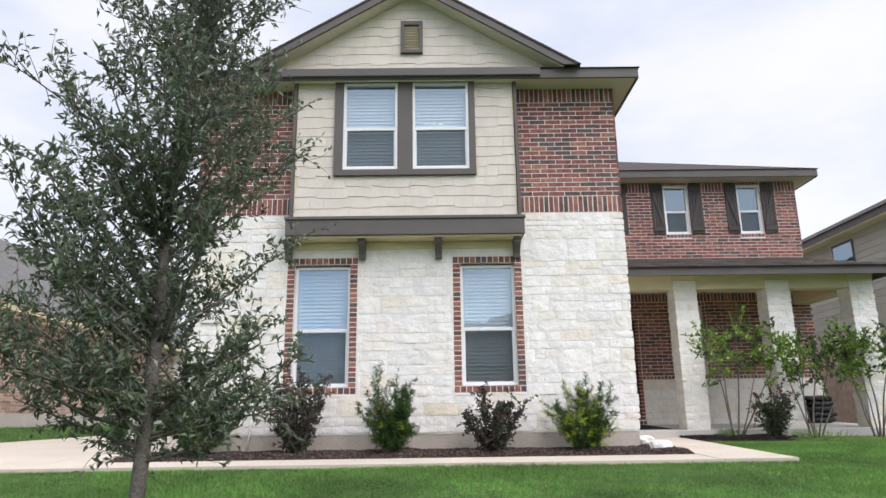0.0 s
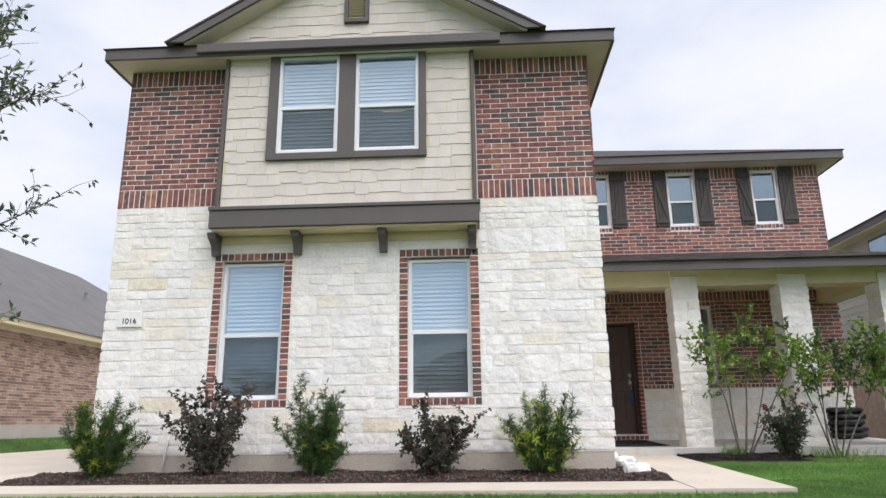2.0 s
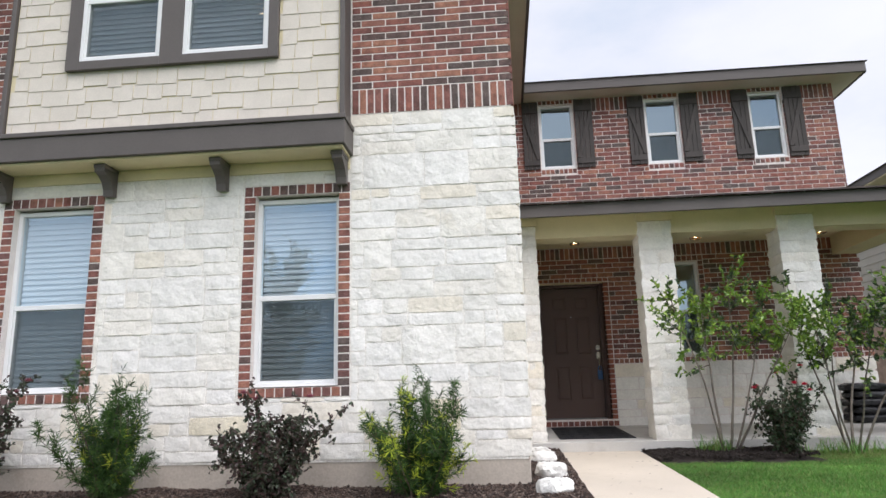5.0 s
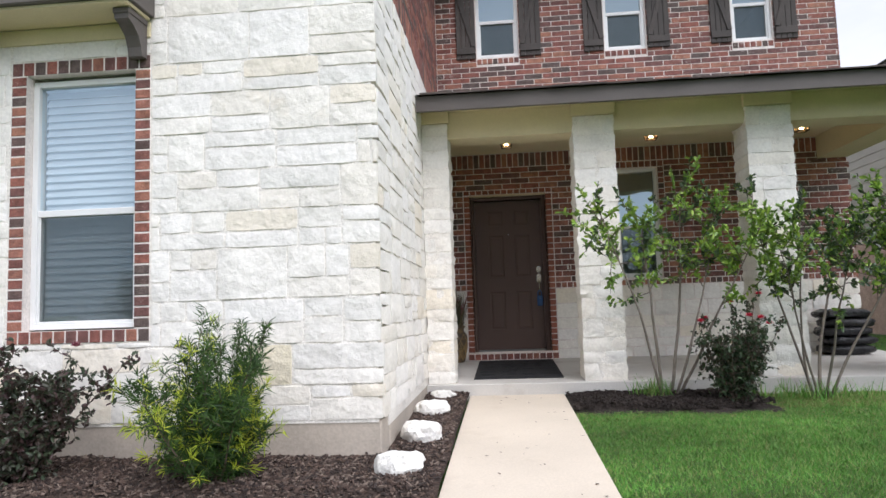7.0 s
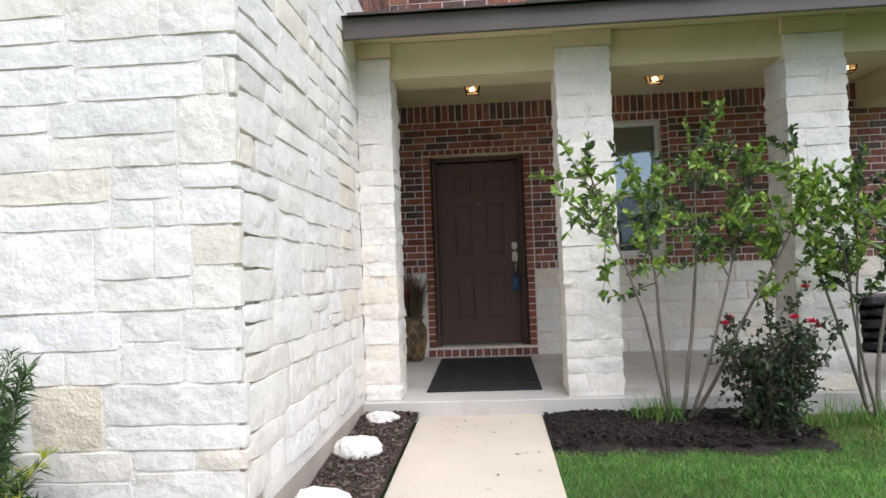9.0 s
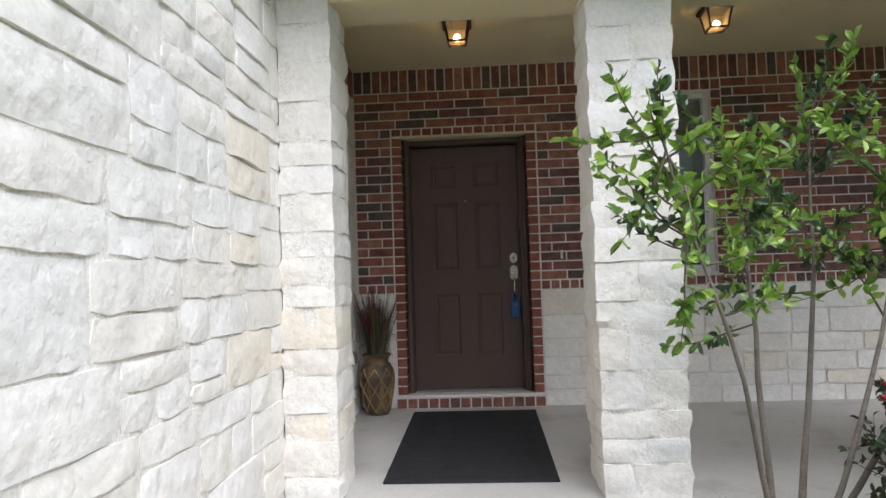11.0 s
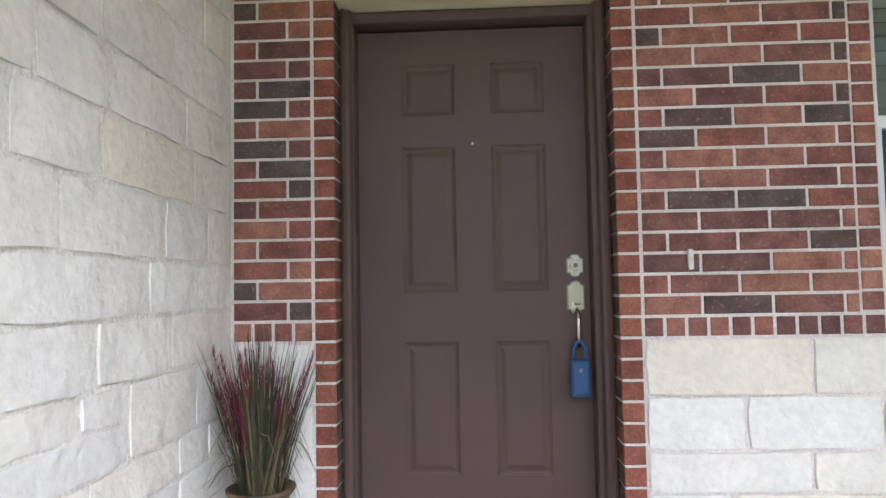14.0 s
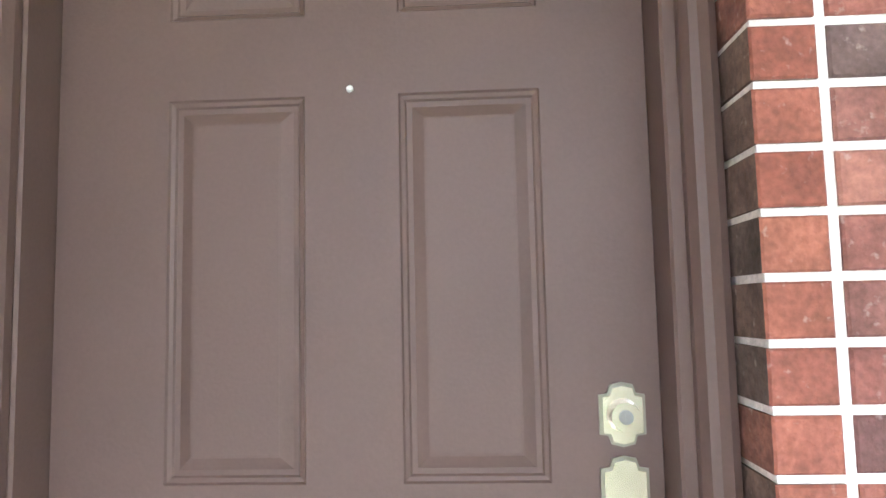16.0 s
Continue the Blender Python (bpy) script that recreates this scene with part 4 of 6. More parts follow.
def arc_blade(bm, p, a, lean, length, w, droop=0.25, n=5):
    """A thin curved blade from p, leaning out by lean in the direction a."""
    pts = []
    x, y, z = p
    for i in range(n + 1):
        s = i / n
        o = length * (lean * s + droop * lean * s * s)
        pts.append(Vector((x + o * math.cos(a), y + o * math.sin(a), z + length * s * (1 - 0.25 * lean * s))))
    side = Vector((-math.sin(a), math.cos(a), 0))
    prev = None
    for i, q in enumerate(pts):
        ww = w * (1 - (i / n) ** 2) + 0.0006
        cur = (bm.verts.new(q - side * ww), bm.verts.new(q + side * ww))
        if prev:
            bm.faces.new((prev[0], prev[1], cur[1], cur[0]))
        prev = cur
    return pts


bm = bmesh.new()
for i in range(420):
    a, r = rng.uniform(0, 6.283), rng.uniform(0, 0.07)
    arc_blade(bm, (PX + r * math.cos(a), PY + r * math.sin(a), pz + 0.40), a + rng.gauss(0, 0.4), rng.uniform(0.02, 0.30), rng.uniform(0.22, 0.62), rng.uniform(0.0014, 0.0036), rng.uniform(0, 0.7))
for i in range(46):
    a, z = rng.uniform(0, 6.283), pz + rng.uniform(0.46, 0.66)
    r0, turn = rng.uniform(0.02, 0.07), rng.uniform(-1.6, 1.6)
    out = rng.uniform(0.05, 0.15)
    pts = [(PX + (r0 + out * q) * math.cos(a + turn * q), PY + (r0 + out * q) * math.sin(a + turn * q), z + 0.09 * math.sin(3.0 * q) * rng.uniform(0.4, 1.0) - 0.05 * q * q) for q in (0, 0.25, 0.5, 0.75, 1.0)]
    tube(bm, pts, [0.0016, 0.0016, 0.0014, 0.0012, 0.0006], 3)
tagged(part("stem_work", bm, straw_mat, dried), kind="stuff")
bm = bmesh.new()
for i in range(40):
    a, r, ln_, h = rng.uniform(0, 6.283), rng.uniform(0, 0.05), rng.uniform(0.03, 0.26), rng.uniform(0.30, 0.54)
    pts = arc_blade(bm, (PX + r * math.cos(a), PY + r * math.sin(a), pz + 0.42), a, ln_, h, 0.0015)
    for k in range(150):
        s = rng.uniform(0.45, 1.0)
        q = pts[min(4, int(s * 5))].lerp(pts[min(5, int(s * 5) + 1)], s * 5 - int(s * 5))
        d = rng.uniform(0, 6.283)
        w = 0.030 * math.sin(math.pi * min(1, (s - 0.40) / 0.62)) + 0.003
        e = q + Vector((math.cos(d) * w, math.sin(d) * w, rng.uniform(0.015, 0.04)))
        t = Vector((-math.sin(d), math.cos(d), 0)) * 0.0012
        bm.faces.new([bm.verts.new(v) for v in (q - t, q + t, e)])
part("plumes", bm, plume_mat, dried, "dark red feathery plumes")

# ---- stack of filled bags at the porch's far end ----
bag_mat = material("black_plastic", [(0.012, 0.012, 0.014)], 0.32, vary=(0.2, 8), fine=(0.1, 60), bump=((14, 0.03), (45, 0.008)))
for i in range(5):
    w, d, h = 0.60, 0.40, 0.125
    cx, cy, cz = 8.48 + (0.0, 0.03, -0.02, 0.02, -0.03)[i], 14.10, porch_z(14.1) + 0.062 + i * 0.108
    bm = bmesh.new()
    bmesh.ops.create_uvsphere(bm, u_segments=24, v_segments=14, radius=1.0)
    for v in bm.verts:
        c = v.co.copy()
        sq = Vector((math.copysign(abs(c.x) ** 0.55, c.x), math.copysign(abs(c.y) ** 0.45, c.y), math.copysign(abs(c.z) ** 0.8, c.z)))
        k = noise.noise(c * 2.6 + Vector((i * 7.3, 0, 0))) * 0.17
        v.co = Vector((cx + sq.x * w / 2 * (1 + k * 0.5), cy + sq.y * d / 2 * (1 + k * 0.5), cz + sq.z * h / 2 * (1 + k * 2.2)))
        v.co.z = max(v.co.z, cz - 0.058)
    single("soil_bag", bm, bag_mat, "slumped black plastic bag in a stack on the porch", "bag", "stack of bags", smooth=True, base=(cx, cy, cz - 0.058))

# ---- pale boulders edging the bed by the walk ----
for i, (x, y, r, sx, sy, sz) in enumerate(((3.69, 9.45, 0.128, 1.08, 0.85, 0.85), (3.71, 10.29, 0.138, 1.10, 0.9, 0.85), (3.69, 11.25, 0.140, 1.12, 0.8, 0.78), (3.70, 12.09, 0.110, 1.1, 0.8, 0.7))):
    bm = bmesh.new()
    bmesh.ops.create_icosphere(bm, subdivisions=3, radius=1.0)
    for v in bm.verts:
        c = v.co.normalized()
        k = 1 + 0.06 * noise.noise(c * 6.5 + Vector((i * 5.3, 1, 2))) + 0.22 * noise.noise(c * 1.4 + Vector((i * 9.1, 3, 0))) + 0.16 * noise.noise(c * 2.7 + Vector((i * 3.7, 0, 5)))
        p = Vector((c.x * sx, c.y * sy, c.z * sz)) * r * k
        p.z = min(p.z, r * sz * 0.72 + 0.02 * noise.noise(c * 3))
        v.co = p + Vector((x, y, ground_z(x, y) + r * sz * 0.62 + 0.03))
    single("boulder", bm, pale_stone_mat, "chalky white limestone boulder on the mulch", "rock", "boulders along the walk", base=(x, y, ground_z(x, y)))


# ---- plants ----
def leaf_mesh(name, leaves, mat, parent, label="", fold=0.25, oval=False):
    """Many leaves as one mesh: (base, direction, length, width, normal-ish)."""
    verts, faces = [], []
    for p, d, ln_, w, up in leaves:
        side = d.cross(up)
        side = side.normalized() if side.length > 1e-4 else Vector((1, 0, 0))
        n = side.cross(d)
        k = len(verts)
        o = ORIGIN[parent.name]
        p = p - o
        if oval:
            m1, m2, tip = p + d * ln_ * 0.30, p + d * ln_ * 0.70 - n * ln_ * 0.04, p + d * ln_ - n * ln_ * 0.14
            s1, s2, lift = side * w * 0.42, side * w * 0.46, n * w * fold * 0.8
            verts += [p, m1 + s1 + lift, m2 + s2 + lift, tip, m2 - s2 + lift, m1 - s1 + lift, m1, m2]
            faces += [(k, k + 1, k + 6), (k, k + 6, k + 5), (k + 1, k + 2, k + 7, k + 6), (k + 6, k + 7, k + 4, k + 5), (k + 2, k + 3, k + 7), (k + 7, k + 3, k + 4)]
            continue
        mid = p + d * ln_ * 0.45
        tip = p + d * ln_ - n * ln_ * 0.10
        verts += [p, mid + side * w / 2 + n * w * fold, tip, mid - side * w / 2 + n * w * fold]
        faces += [(k, k + 1, k + 2), (k, k + 2, k + 3)]
    me = bpy.data.meshes.new(name)
    me.from_pydata([tuple(v) for v in verts], [], faces)
    me.materials.append(mat)
    ob = new(name, me)
    ob.parent = parent
    ob["kind"] = "stuff"
    if label:
        ob["label"] = label
    return ob


def rand_dir(rng, up=0.0):
    while True:
        v = Vector((rng.uniform(-1, 1), rng.uniform(-1, 1), rng.uniform(-1, 1)))
        if 0.05 < v.length < 1:
            v = v.normalized() + Vector((0, 0, up))
            return v.normalized()


def limb(rng, p, d, length, r, n=5, wander=0.12, rise=0.0):
    pts, radii = [p.copy()], [r]
    d = d.copy()
    for i in range(n):
        d = (d + rand_dir(rng) * wander + Vector((0, 0, rise))).normalized()
        p = p + d * length / n
        pts.append(p.copy())
        radii.append(r * (1 - 0.75 * (i + 1) / n))
    return pts, radii, d


bark_mat = material("grey_bark", [(0.15, 0.13, 0.11)], 0.9, vary=(0.25, 12), fine=(0.3, 80), bump=((60, 0.01),))
twig_mat = material("brown_twig", [(0.12, 0.09, 0.07)], 0.9, vary=(0.2, 15), fine=(0.2, 80), bump=())
oak_mat = material("oak_leaf", [(0.12, 0.16, 0.09), (0.14, 0.185, 0.10), (0.10, 0.135, 0.08), (0.20, 0.245, 0.145), (0.125, 0.165, 0.105)], 0.30, "island", (0.15, 2), (0, 1), (), spec=0.75, trans=0.32)

# young oak on the front lawn
TX, TY = -0.93, 3.75
tz = ground_z(TX, TY)
rng = random.Random(11)
tree = thing("oak_tree", (TX, TY, tz), "young evergreen oak with a slim grey trunk and open crown", "tree")
bm = bmesh.new()
trunk_pts = [Vector((TX, TY, tz - 0.1)), Vector((TX - 0.01, TY, tz + 0.4)), Vector((TX + 0.005, TY + 0.01, tz + 0.9)), Vector((TX + 0.03, TY, tz + 1.6)), Vector((TX + 0.02, TY, tz + 2.4)), Vector((TX + 0.06, TY, tz + 3.1)), Vector((TX + 0.05, TY, tz + 3.75))]
tube(bm, trunk_pts, [0.055, 0.042, 0.040, 0.033, 0.022, 0.012, 0.004], 9)
part("trunk", bm, bark_mat, tree, smooth=True)
bm = bmesh.new()
leaves = []
for i in range(112):
    s = rng.random() ** 1.25
    z = tz + 0.74 + 2.85 * s ** 0.95
    k = min(range(len(trunk_pts) - 1), key=lambda q: 0 if trunk_pts[q].z <= z <= trunk_pts[q + 1].z else 9)
    p = trunk_pts[k].lerp(trunk_pts[k + 1], (z - trunk_pts[k].z) / (trunk_pts[k + 1].z - trunk_pts[k].z))
    a = i * 2.399 + rng.uniform(-0.4, 0.4)
    steep = float(np.interp(s, (0, 0.1, 0.3, 1), (0.1, 0.4, 0.75, 1.15)))
    reach = float(np.interp(s, (0, 0.12, 0.45, 0.8, 1), (0.72, 1.0, 0.98, 0.86, 0.66))) * rng.uniform(0.6, 1.12)
    d = Vector((math.cos(a), math.sin(a), steep)).normalized()
    pts, radii, dd = limb(rng, p, d, reach * 1.14, 0.013 - 0.007 * s, 6, 0.16, 0.05)
    tube(bm, pts, radii, 5)
    for j in range(1, 7):
        for q in range(5 if j > 1 else 3):
            b = pts[j - 1].lerp(pts[j], rng.random())
            td = (dd + rand_dir(rng, 0.25) * 1.1).normalized()
            tp, tr, td = limb(rng, b, td, rng.uniform(0.10, 0.30), 0.003, 3, 0.3, 0.05)
            tube(bm, tp, tr, 3)
            for _ in range(10 if s < 0.45 else 6):
                u = rng.random()
                c = tp[0].lerp(tp[3], u)
                ld = (td * 0.6 + rand_dir(rng, 0.1)).normalized()
                leaves.append((c, ld, rng.uniform(0.034, 0.062), rng.uniform(0.015, 0.024), rand_dir(rng, 0.9)))
part("limb_work", bm, bark_mat, tree, smooth=True)
leaf_mesh("crown", leaves, oak_mat, tree, "small leathery grey-green leaves")

needle_mat = material("yew_leaf", [(0.042, 0.092, 0.022), (0.058, 0.122, 0.028), (0.030, 0.066, 0.02), (0.085, 0.165, 0.034)], 0.45, "island", (0.2, 4), (0, 1), (), trans=0.22)
tip_mat = material("yew_new_leaf", [(0.46, 0.54, 0.05), (0.56, 0.60, 0.07), (0.36, 0.48, 0.05)], 0.5, "island", (0.15, 6), (0, 1), (), trans=0.35)
dark_leaf_mat = material("dark_shrub_leaf", [(0.055, 0.058, 0.040), (0.072, 0.054, 0.046), (0.046, 0.066, 0.038), (0.088, 0.052, 0.050), (0.062, 0.082, 0.046)], 0.45, "island", (0.2, 5), (0, 1), (), trans=0.2)
pink_mat = material("faded_pink_petal", [(0.28, 0.085, 0.12), (0.34, 0.15, 0.17)], 0.7, "island", (0.15, 20), (0, 1), (), trans=0.3)


def yew(x, y, h, w, seed, fresh):
    """An upright shrub with long narrow leaves and pale new tips."""
    rng = random.Random(seed)
    z0 = ground_z(x, y) + 0.06
    ob = thing("podocarpus_shrub", (x, y, z0 - 0.05), "bushy bright green shrub with narrow leaves and yellow-green tips", "shrub", "shrubs in the front bed")
    bm, old, young = bmesh.new(), [], []
    for i in range(36):
        a = rng.uniform(0, 6.283)
        lean = rng.uniform(0.0, 1.0) ** 0.75
        d = Vector((math.cos(a) * lean * w / h, math.sin(a) * lean * w / h, 1.0)).normalized()
        ln_ = h * rng.uniform(0.42, 1.08) * (1 - 0.22 * lean)
        pts, radii, dd = limb(rng, Vector((x + 0.05 * math.cos(a), y + 0.05 * math.sin(a), z0 - 0.06)), d, ln_, 0.008, 6, 0.13, 0.02)
        tube(bm, pts, radii, 4)
        shoots = [(pts, 1)]
        for j in range(2, 7):
            for _ in range(2):
                sp, sr, sd = limb(rng, pts[j - 1].lerp(pts[j], rng.random()), (dd + rand_dir(rng, 0.3) * 0.9).normalized(), rng.uniform(0.10, 0.22), 0.003, 3, 0.15, 0.08)
                tube(bm, sp, sr, 3)
                shoots.append((sp, 0))
        pale = rng.random() < (fresh if ln_ < 0.62 * h else fresh * 0.35)
        for sp, main in shoots:
            m = len(sp) - 1
            for _ in range(66 if main else 42):
                u = rng.uniform(0.25 if main else 0.05, 1.0) * m
                k = min(int(u), m - 1)
                c = sp[k].lerp(sp[k + 1], u - k)
                ax = (sp[k + 1] - sp[k]).normalized()
                ld = (ax * rng.uniform(0.3, 0.9) + rand_dir(rng)).normalized()
                e = (c, ld, rng.uniform(0.050, 0.086), rng.uniform(0.0050, 0.0082), rand_dir(rng, 0.8))
                (young if (u / m > 0.72 and pale and rng.random() < 0.9) else old).append(e)
    tagged(part("stem_work", bm, twig_mat, ob), kind="stuff")
    leaf_mesh("foliage", old, needle_mat, ob)
    if young:
        leaf_mesh("new_growth", young, tip_mat, ob, "pale yellow-green new leaves")
    return ob


def dark_shrub(x, y, h, w, seed, name="loropetalum_shrub", label="dark purple-green leafy shrub with a few faded flowers", flowers=8, petal=None, group="shrubs in the front bed", dense=15, leaf=None):
    rng = random.Random(seed)
    z0 = ground_z(x, y) + 0.06
    ob = thing(name, (x, y, z0 - 0.05), label, "shrub", group)
    bm, lv, tips = bmesh.new(), [], []
    for i in range(22):
        a = rng.uniform(0, 6.283)
        lean = rng.uniform(0.1, 1.0)
        d = Vector((math.cos(a) * lean * w / h, math.sin(a) * lean * w / h, 1.0)).normalized()
        pts, radii, dd = limb(rng, Vector((x + 0.03 * math.cos(a), y + 0.03 * math.sin(a), z0 - 0.06)), d, h * rng.uniform(0.6, 1.05) * (1 + (0.3 * math.cos(a) * lean if petal else 0)), 0.008, 6, 0.16, 0.0)
        tube(bm, pts, radii, 4)
        tips.append(pts[-1])
        for j in range(2, 7):
            for _ in range(4):
                sp, sr, sd = limb(rng, pts[j - 1].lerp(pts[j], rng.random()), (dd * 0.5 + rand_dir(rng, 0.1)).normalized(), rng.uniform(0.07, 0.20), 0.003, 3, 0.25)
                tube(bm, sp, sr, 3)
                for _ in range(dense):
                    c = sp[0].lerp(sp[3], rng.random())
                    lv.append((c, rand_dir(rng, 0.15), rng.uniform(0.028, 0.050), rng.uniform(0.018, 0.029), rand_dir(rng, 0.9)))
    tagged(part("stem_work", bm, twig_mat, ob), kind="stuff")
    leaf_mesh("foliage", lv, leaf or dark_leaf_mat, ob, oval=True)
    rng.shuffle(tips)
    tips.sort(key=lambda p: -p.z)
    for k in range(flowers):
        c = tips[k % len(tips)] + rand_dir(rng) * 0.03
        bm = bmesh.new()
        for ring, (n, rr, rise) in enumerate(((7, 0.042, 0.014), (6, 0.032, 0.028), (5, 0.018, 0.036))):
            for q in range(n):
                a = 2 * math.pi * q / n + ring
                u = Vector((math.cos(a), math.sin(a), 0))
                t = Vector((-math.sin(a), math.cos(a), 0))
                bm.faces.new([bm.verts.new(c + v) for v in (Vector((0, 0, 0)), u * rr * 0.6 - t * rr * 0.45 + Vector((0, 0, rise * 0.6)), u * rr + Vector((0, 0, rise)), u * rr * 0.6 + t * rr * 0.45 + Vector((0, 0, rise * 0.6)))])
        part("flower", bm, petal or pink_mat, ob)
    return ob


yew(-2.55, 9.28, 0.98, 0.66, 21, 0.6)
dark_shrub(-1.22, 9.28, 1.10, 0.58, 22, flowers=7)
yew(0.02, 9.25, 1.08, 0.58, 23, 0.45)
dark_shrub(1.38, 9.27, 0.92, 0.62, 24, flowers=3)
yew(2.60, 9.28, 1.00, 0.74, 25, 0.9)

privet_mat = material("privet_leaf", [(0.18, 0.32, 0.045), (0.23, 0.38, 0.05), (0.14, 0.25, 0.04), (0.33, 0.47, 0.07), (0.12, 0.21, 0.04)], 0.35, "island", (0.15, 3), (0, 1), (), spec=0.6, trans=0.3)
privet_dark_mat = material("privet_old_leaf", [(0.045, 0.085, 0.03), (0.036, 0.062, 0.027), (0.06, 0.105, 0.036)], 0.3, "island", (0.15, 3), (0, 1), (), spec=0.6, trans=0.12)
pale_stem_mat = material("pale_bark", [(0.20, 0.17, 0.14)], 0.85, vary=(0.25, 14), fine=(0.2, 90), bump=((80, 0.004),))


def privet(x, y, h, seed, stems, spread, tilt=(0.0, 0.0)):
    """A multi-stemmed small tree with bare legs and tufts of glossy leaves."""
    rng = random.Random(seed)
    z0 = ground_z(x, y) + 0.02
    ob = thing("ligustrum_tree", (x, y, z0), "multi-stemmed shrub tree with bare pale stems and glossy leaves", "small tree", "small trees by the porch")
    bright, dull = [], []
    for i in range(stems):
        a = 2 * math.pi * i / stems + rng.uniform(-0.4, 0.4)
        d = Vector((math.cos(a) * spread + tilt[0], math.sin(a) * spread * 0.7 + tilt[1], 1)).normalized()
        pts, radii, dd = limb(rng, Vector((x + 0.07 * math.cos(a), y + 0.05 * math.sin(a), z0 - 0.03)), d, h * rng.uniform(0.8, 1.02), rng.uniform(0.013, 0.021), 9, 0.10, 0.03)
        part("stem", tube(bmesh.new(), pts, radii, 7), pale_stem_mat, ob, smooth=True)
        bm = bmesh.new()
        for j in range(6, 10):
            for _ in range(6 if j > 6 else 2):
                b = pts[j - 1].lerp(pts[j], rng.random())
                sp, sr, sd = limb(rng, b, (dd * 0.45 + rand_dir(rng, 0.15)).normalized(), rng.uniform(0.15, 0.52), 0.005, 4, 0.18, 0.07)
                tube(bm, sp, sr, 4)
                fresh = rng.random() < (0.12 if i % 4 == 1 else 0.80)
                for q in range(27):
                    u = rng.uniform(0.2, 1.0) * 4
                    k = min(int(u), 3)
                    c = sp[k].lerp(sp[k + 1], u - k)
                    ld = (sd * 0.7 + rand_dir(rng, 0.2)).normalized()
                    e = (c, ld, rng.uniform(0.042, 0.074), rng.uniform(0.024, 0.036), rand_dir(rng, 0.7))
                    (bright if fresh and u > 0.9 else dull if rng.random() < 0.7 else bright).append(e)
        tagged(part("twig_work", bm, twig_mat, ob), kind="stuff")
    leaf_mesh("foliage", bright, privet_mat, ob, oval=True)
    leaf_mesh("old_foliage", dull, privet_dark_mat, ob, "dark glossy older leaves", oval=True)
    return ob


privet(5.86, 12.02, 2.18, 31, 5, 0.30, (0.10, -0.10))
privet(7.24, 12.02, 2.00, 32, 6, 0.34, (0.03, -0.06))
privet(8.30, 11.95, 2.05, 33, 6, 0.26)
rose_leaf = material("rose_leaf", [(0.045, 0.075, 0.035), (0.06, 0.10, 0.042), (0.035, 0.058, 0.032), (0.085, 0.07, 0.05)], 0.4, "island", (0.2, 5), (0, 1), (), trans=0.2)
red_petal = material("red_petal", [(0.62, 0.03, 0.08), (0.52, 0.02, 0.05), (0.70, 0.08, 0.13)], 0.6, "island", (0.15, 20), (0, 1), (), trans=0.25)
dark_shrub(6.36, 11.66, 0.88, 0.42, 41, "rose_bush", "small rose bush with dark leaves and red flowers", 7, red_petal, "plants by the porch", 9, rose_leaf)

# ---- beds, mulch and grass ----
BEDS = [(-3.6, 3.955, 8.885, 9.81), (3.525, 3.955, 9.81, 12.29)]
PORCH_BED = (4.905, 6.75, 11.30, 12.29)


def soft_edge(x, y, b):
    d = min(x - b[0] + 0.25, b[1] - x, y - b[2])
    return min(1.0, d / 0.22 - 0.55 + 0.75 * noise.noise((x * 2.1, y * 2.6, 4)) + 0.3 * noise.noise((x * 6, y * 6, 2)))


def bed(name, x0, x1, y0, y1, mat, rise, label, soft=False):
    nx, ny = max(2, int((x1 - x0) / 0.12)), max(2, int((y1 - y0) / 0.12))
    bm = bmesh.new()
    g = []
    for j in range(ny + 1):
        row = []
        for i in range(nx + 1):
            x, y = x0 + (x1 - x0) * i / nx, y0 + (y1 - y0) * j / ny
            e = soft_edge(x, y, (x0, x1, y0, y1)) if soft else min(1.0, (y - y0) / 0.25 + 0.15)
            row.append(bm.verts.new((x, y, ground_z(x, y) + 0.015 + rise * e + 0.03 * noise.noise((x * 3, y * 3, 1)))))
        g.append(row)
    for j in range(ny):
        for i in range(nx):
            bm.faces.new((g[j][i], g[j][i + 1], g[j + 1][i + 1], g[j + 1][i]))
    return tagged(part(name, bm, mat, smooth=True), label, "flower bed", kind="structure")


for i, b in enumerate(BEDS):
    bed(f"ground_bed_{i + 1}", *b, mulch_mat, 0.06, "flower bed covered in dark brown bark mulch")
bed("ground_bed_3", *PORCH_BED, soil_mat, 0.05, "bed of dark soil in front of the porch", True)


def bed_z(x, y, b, rise):
    return ground_z(x, y) + 0.010 + rise * min(1.0, (y - b[2]) / 0.25 + 0.15) + 0.03 * noise.noise((x * 3, y * 3, 1))


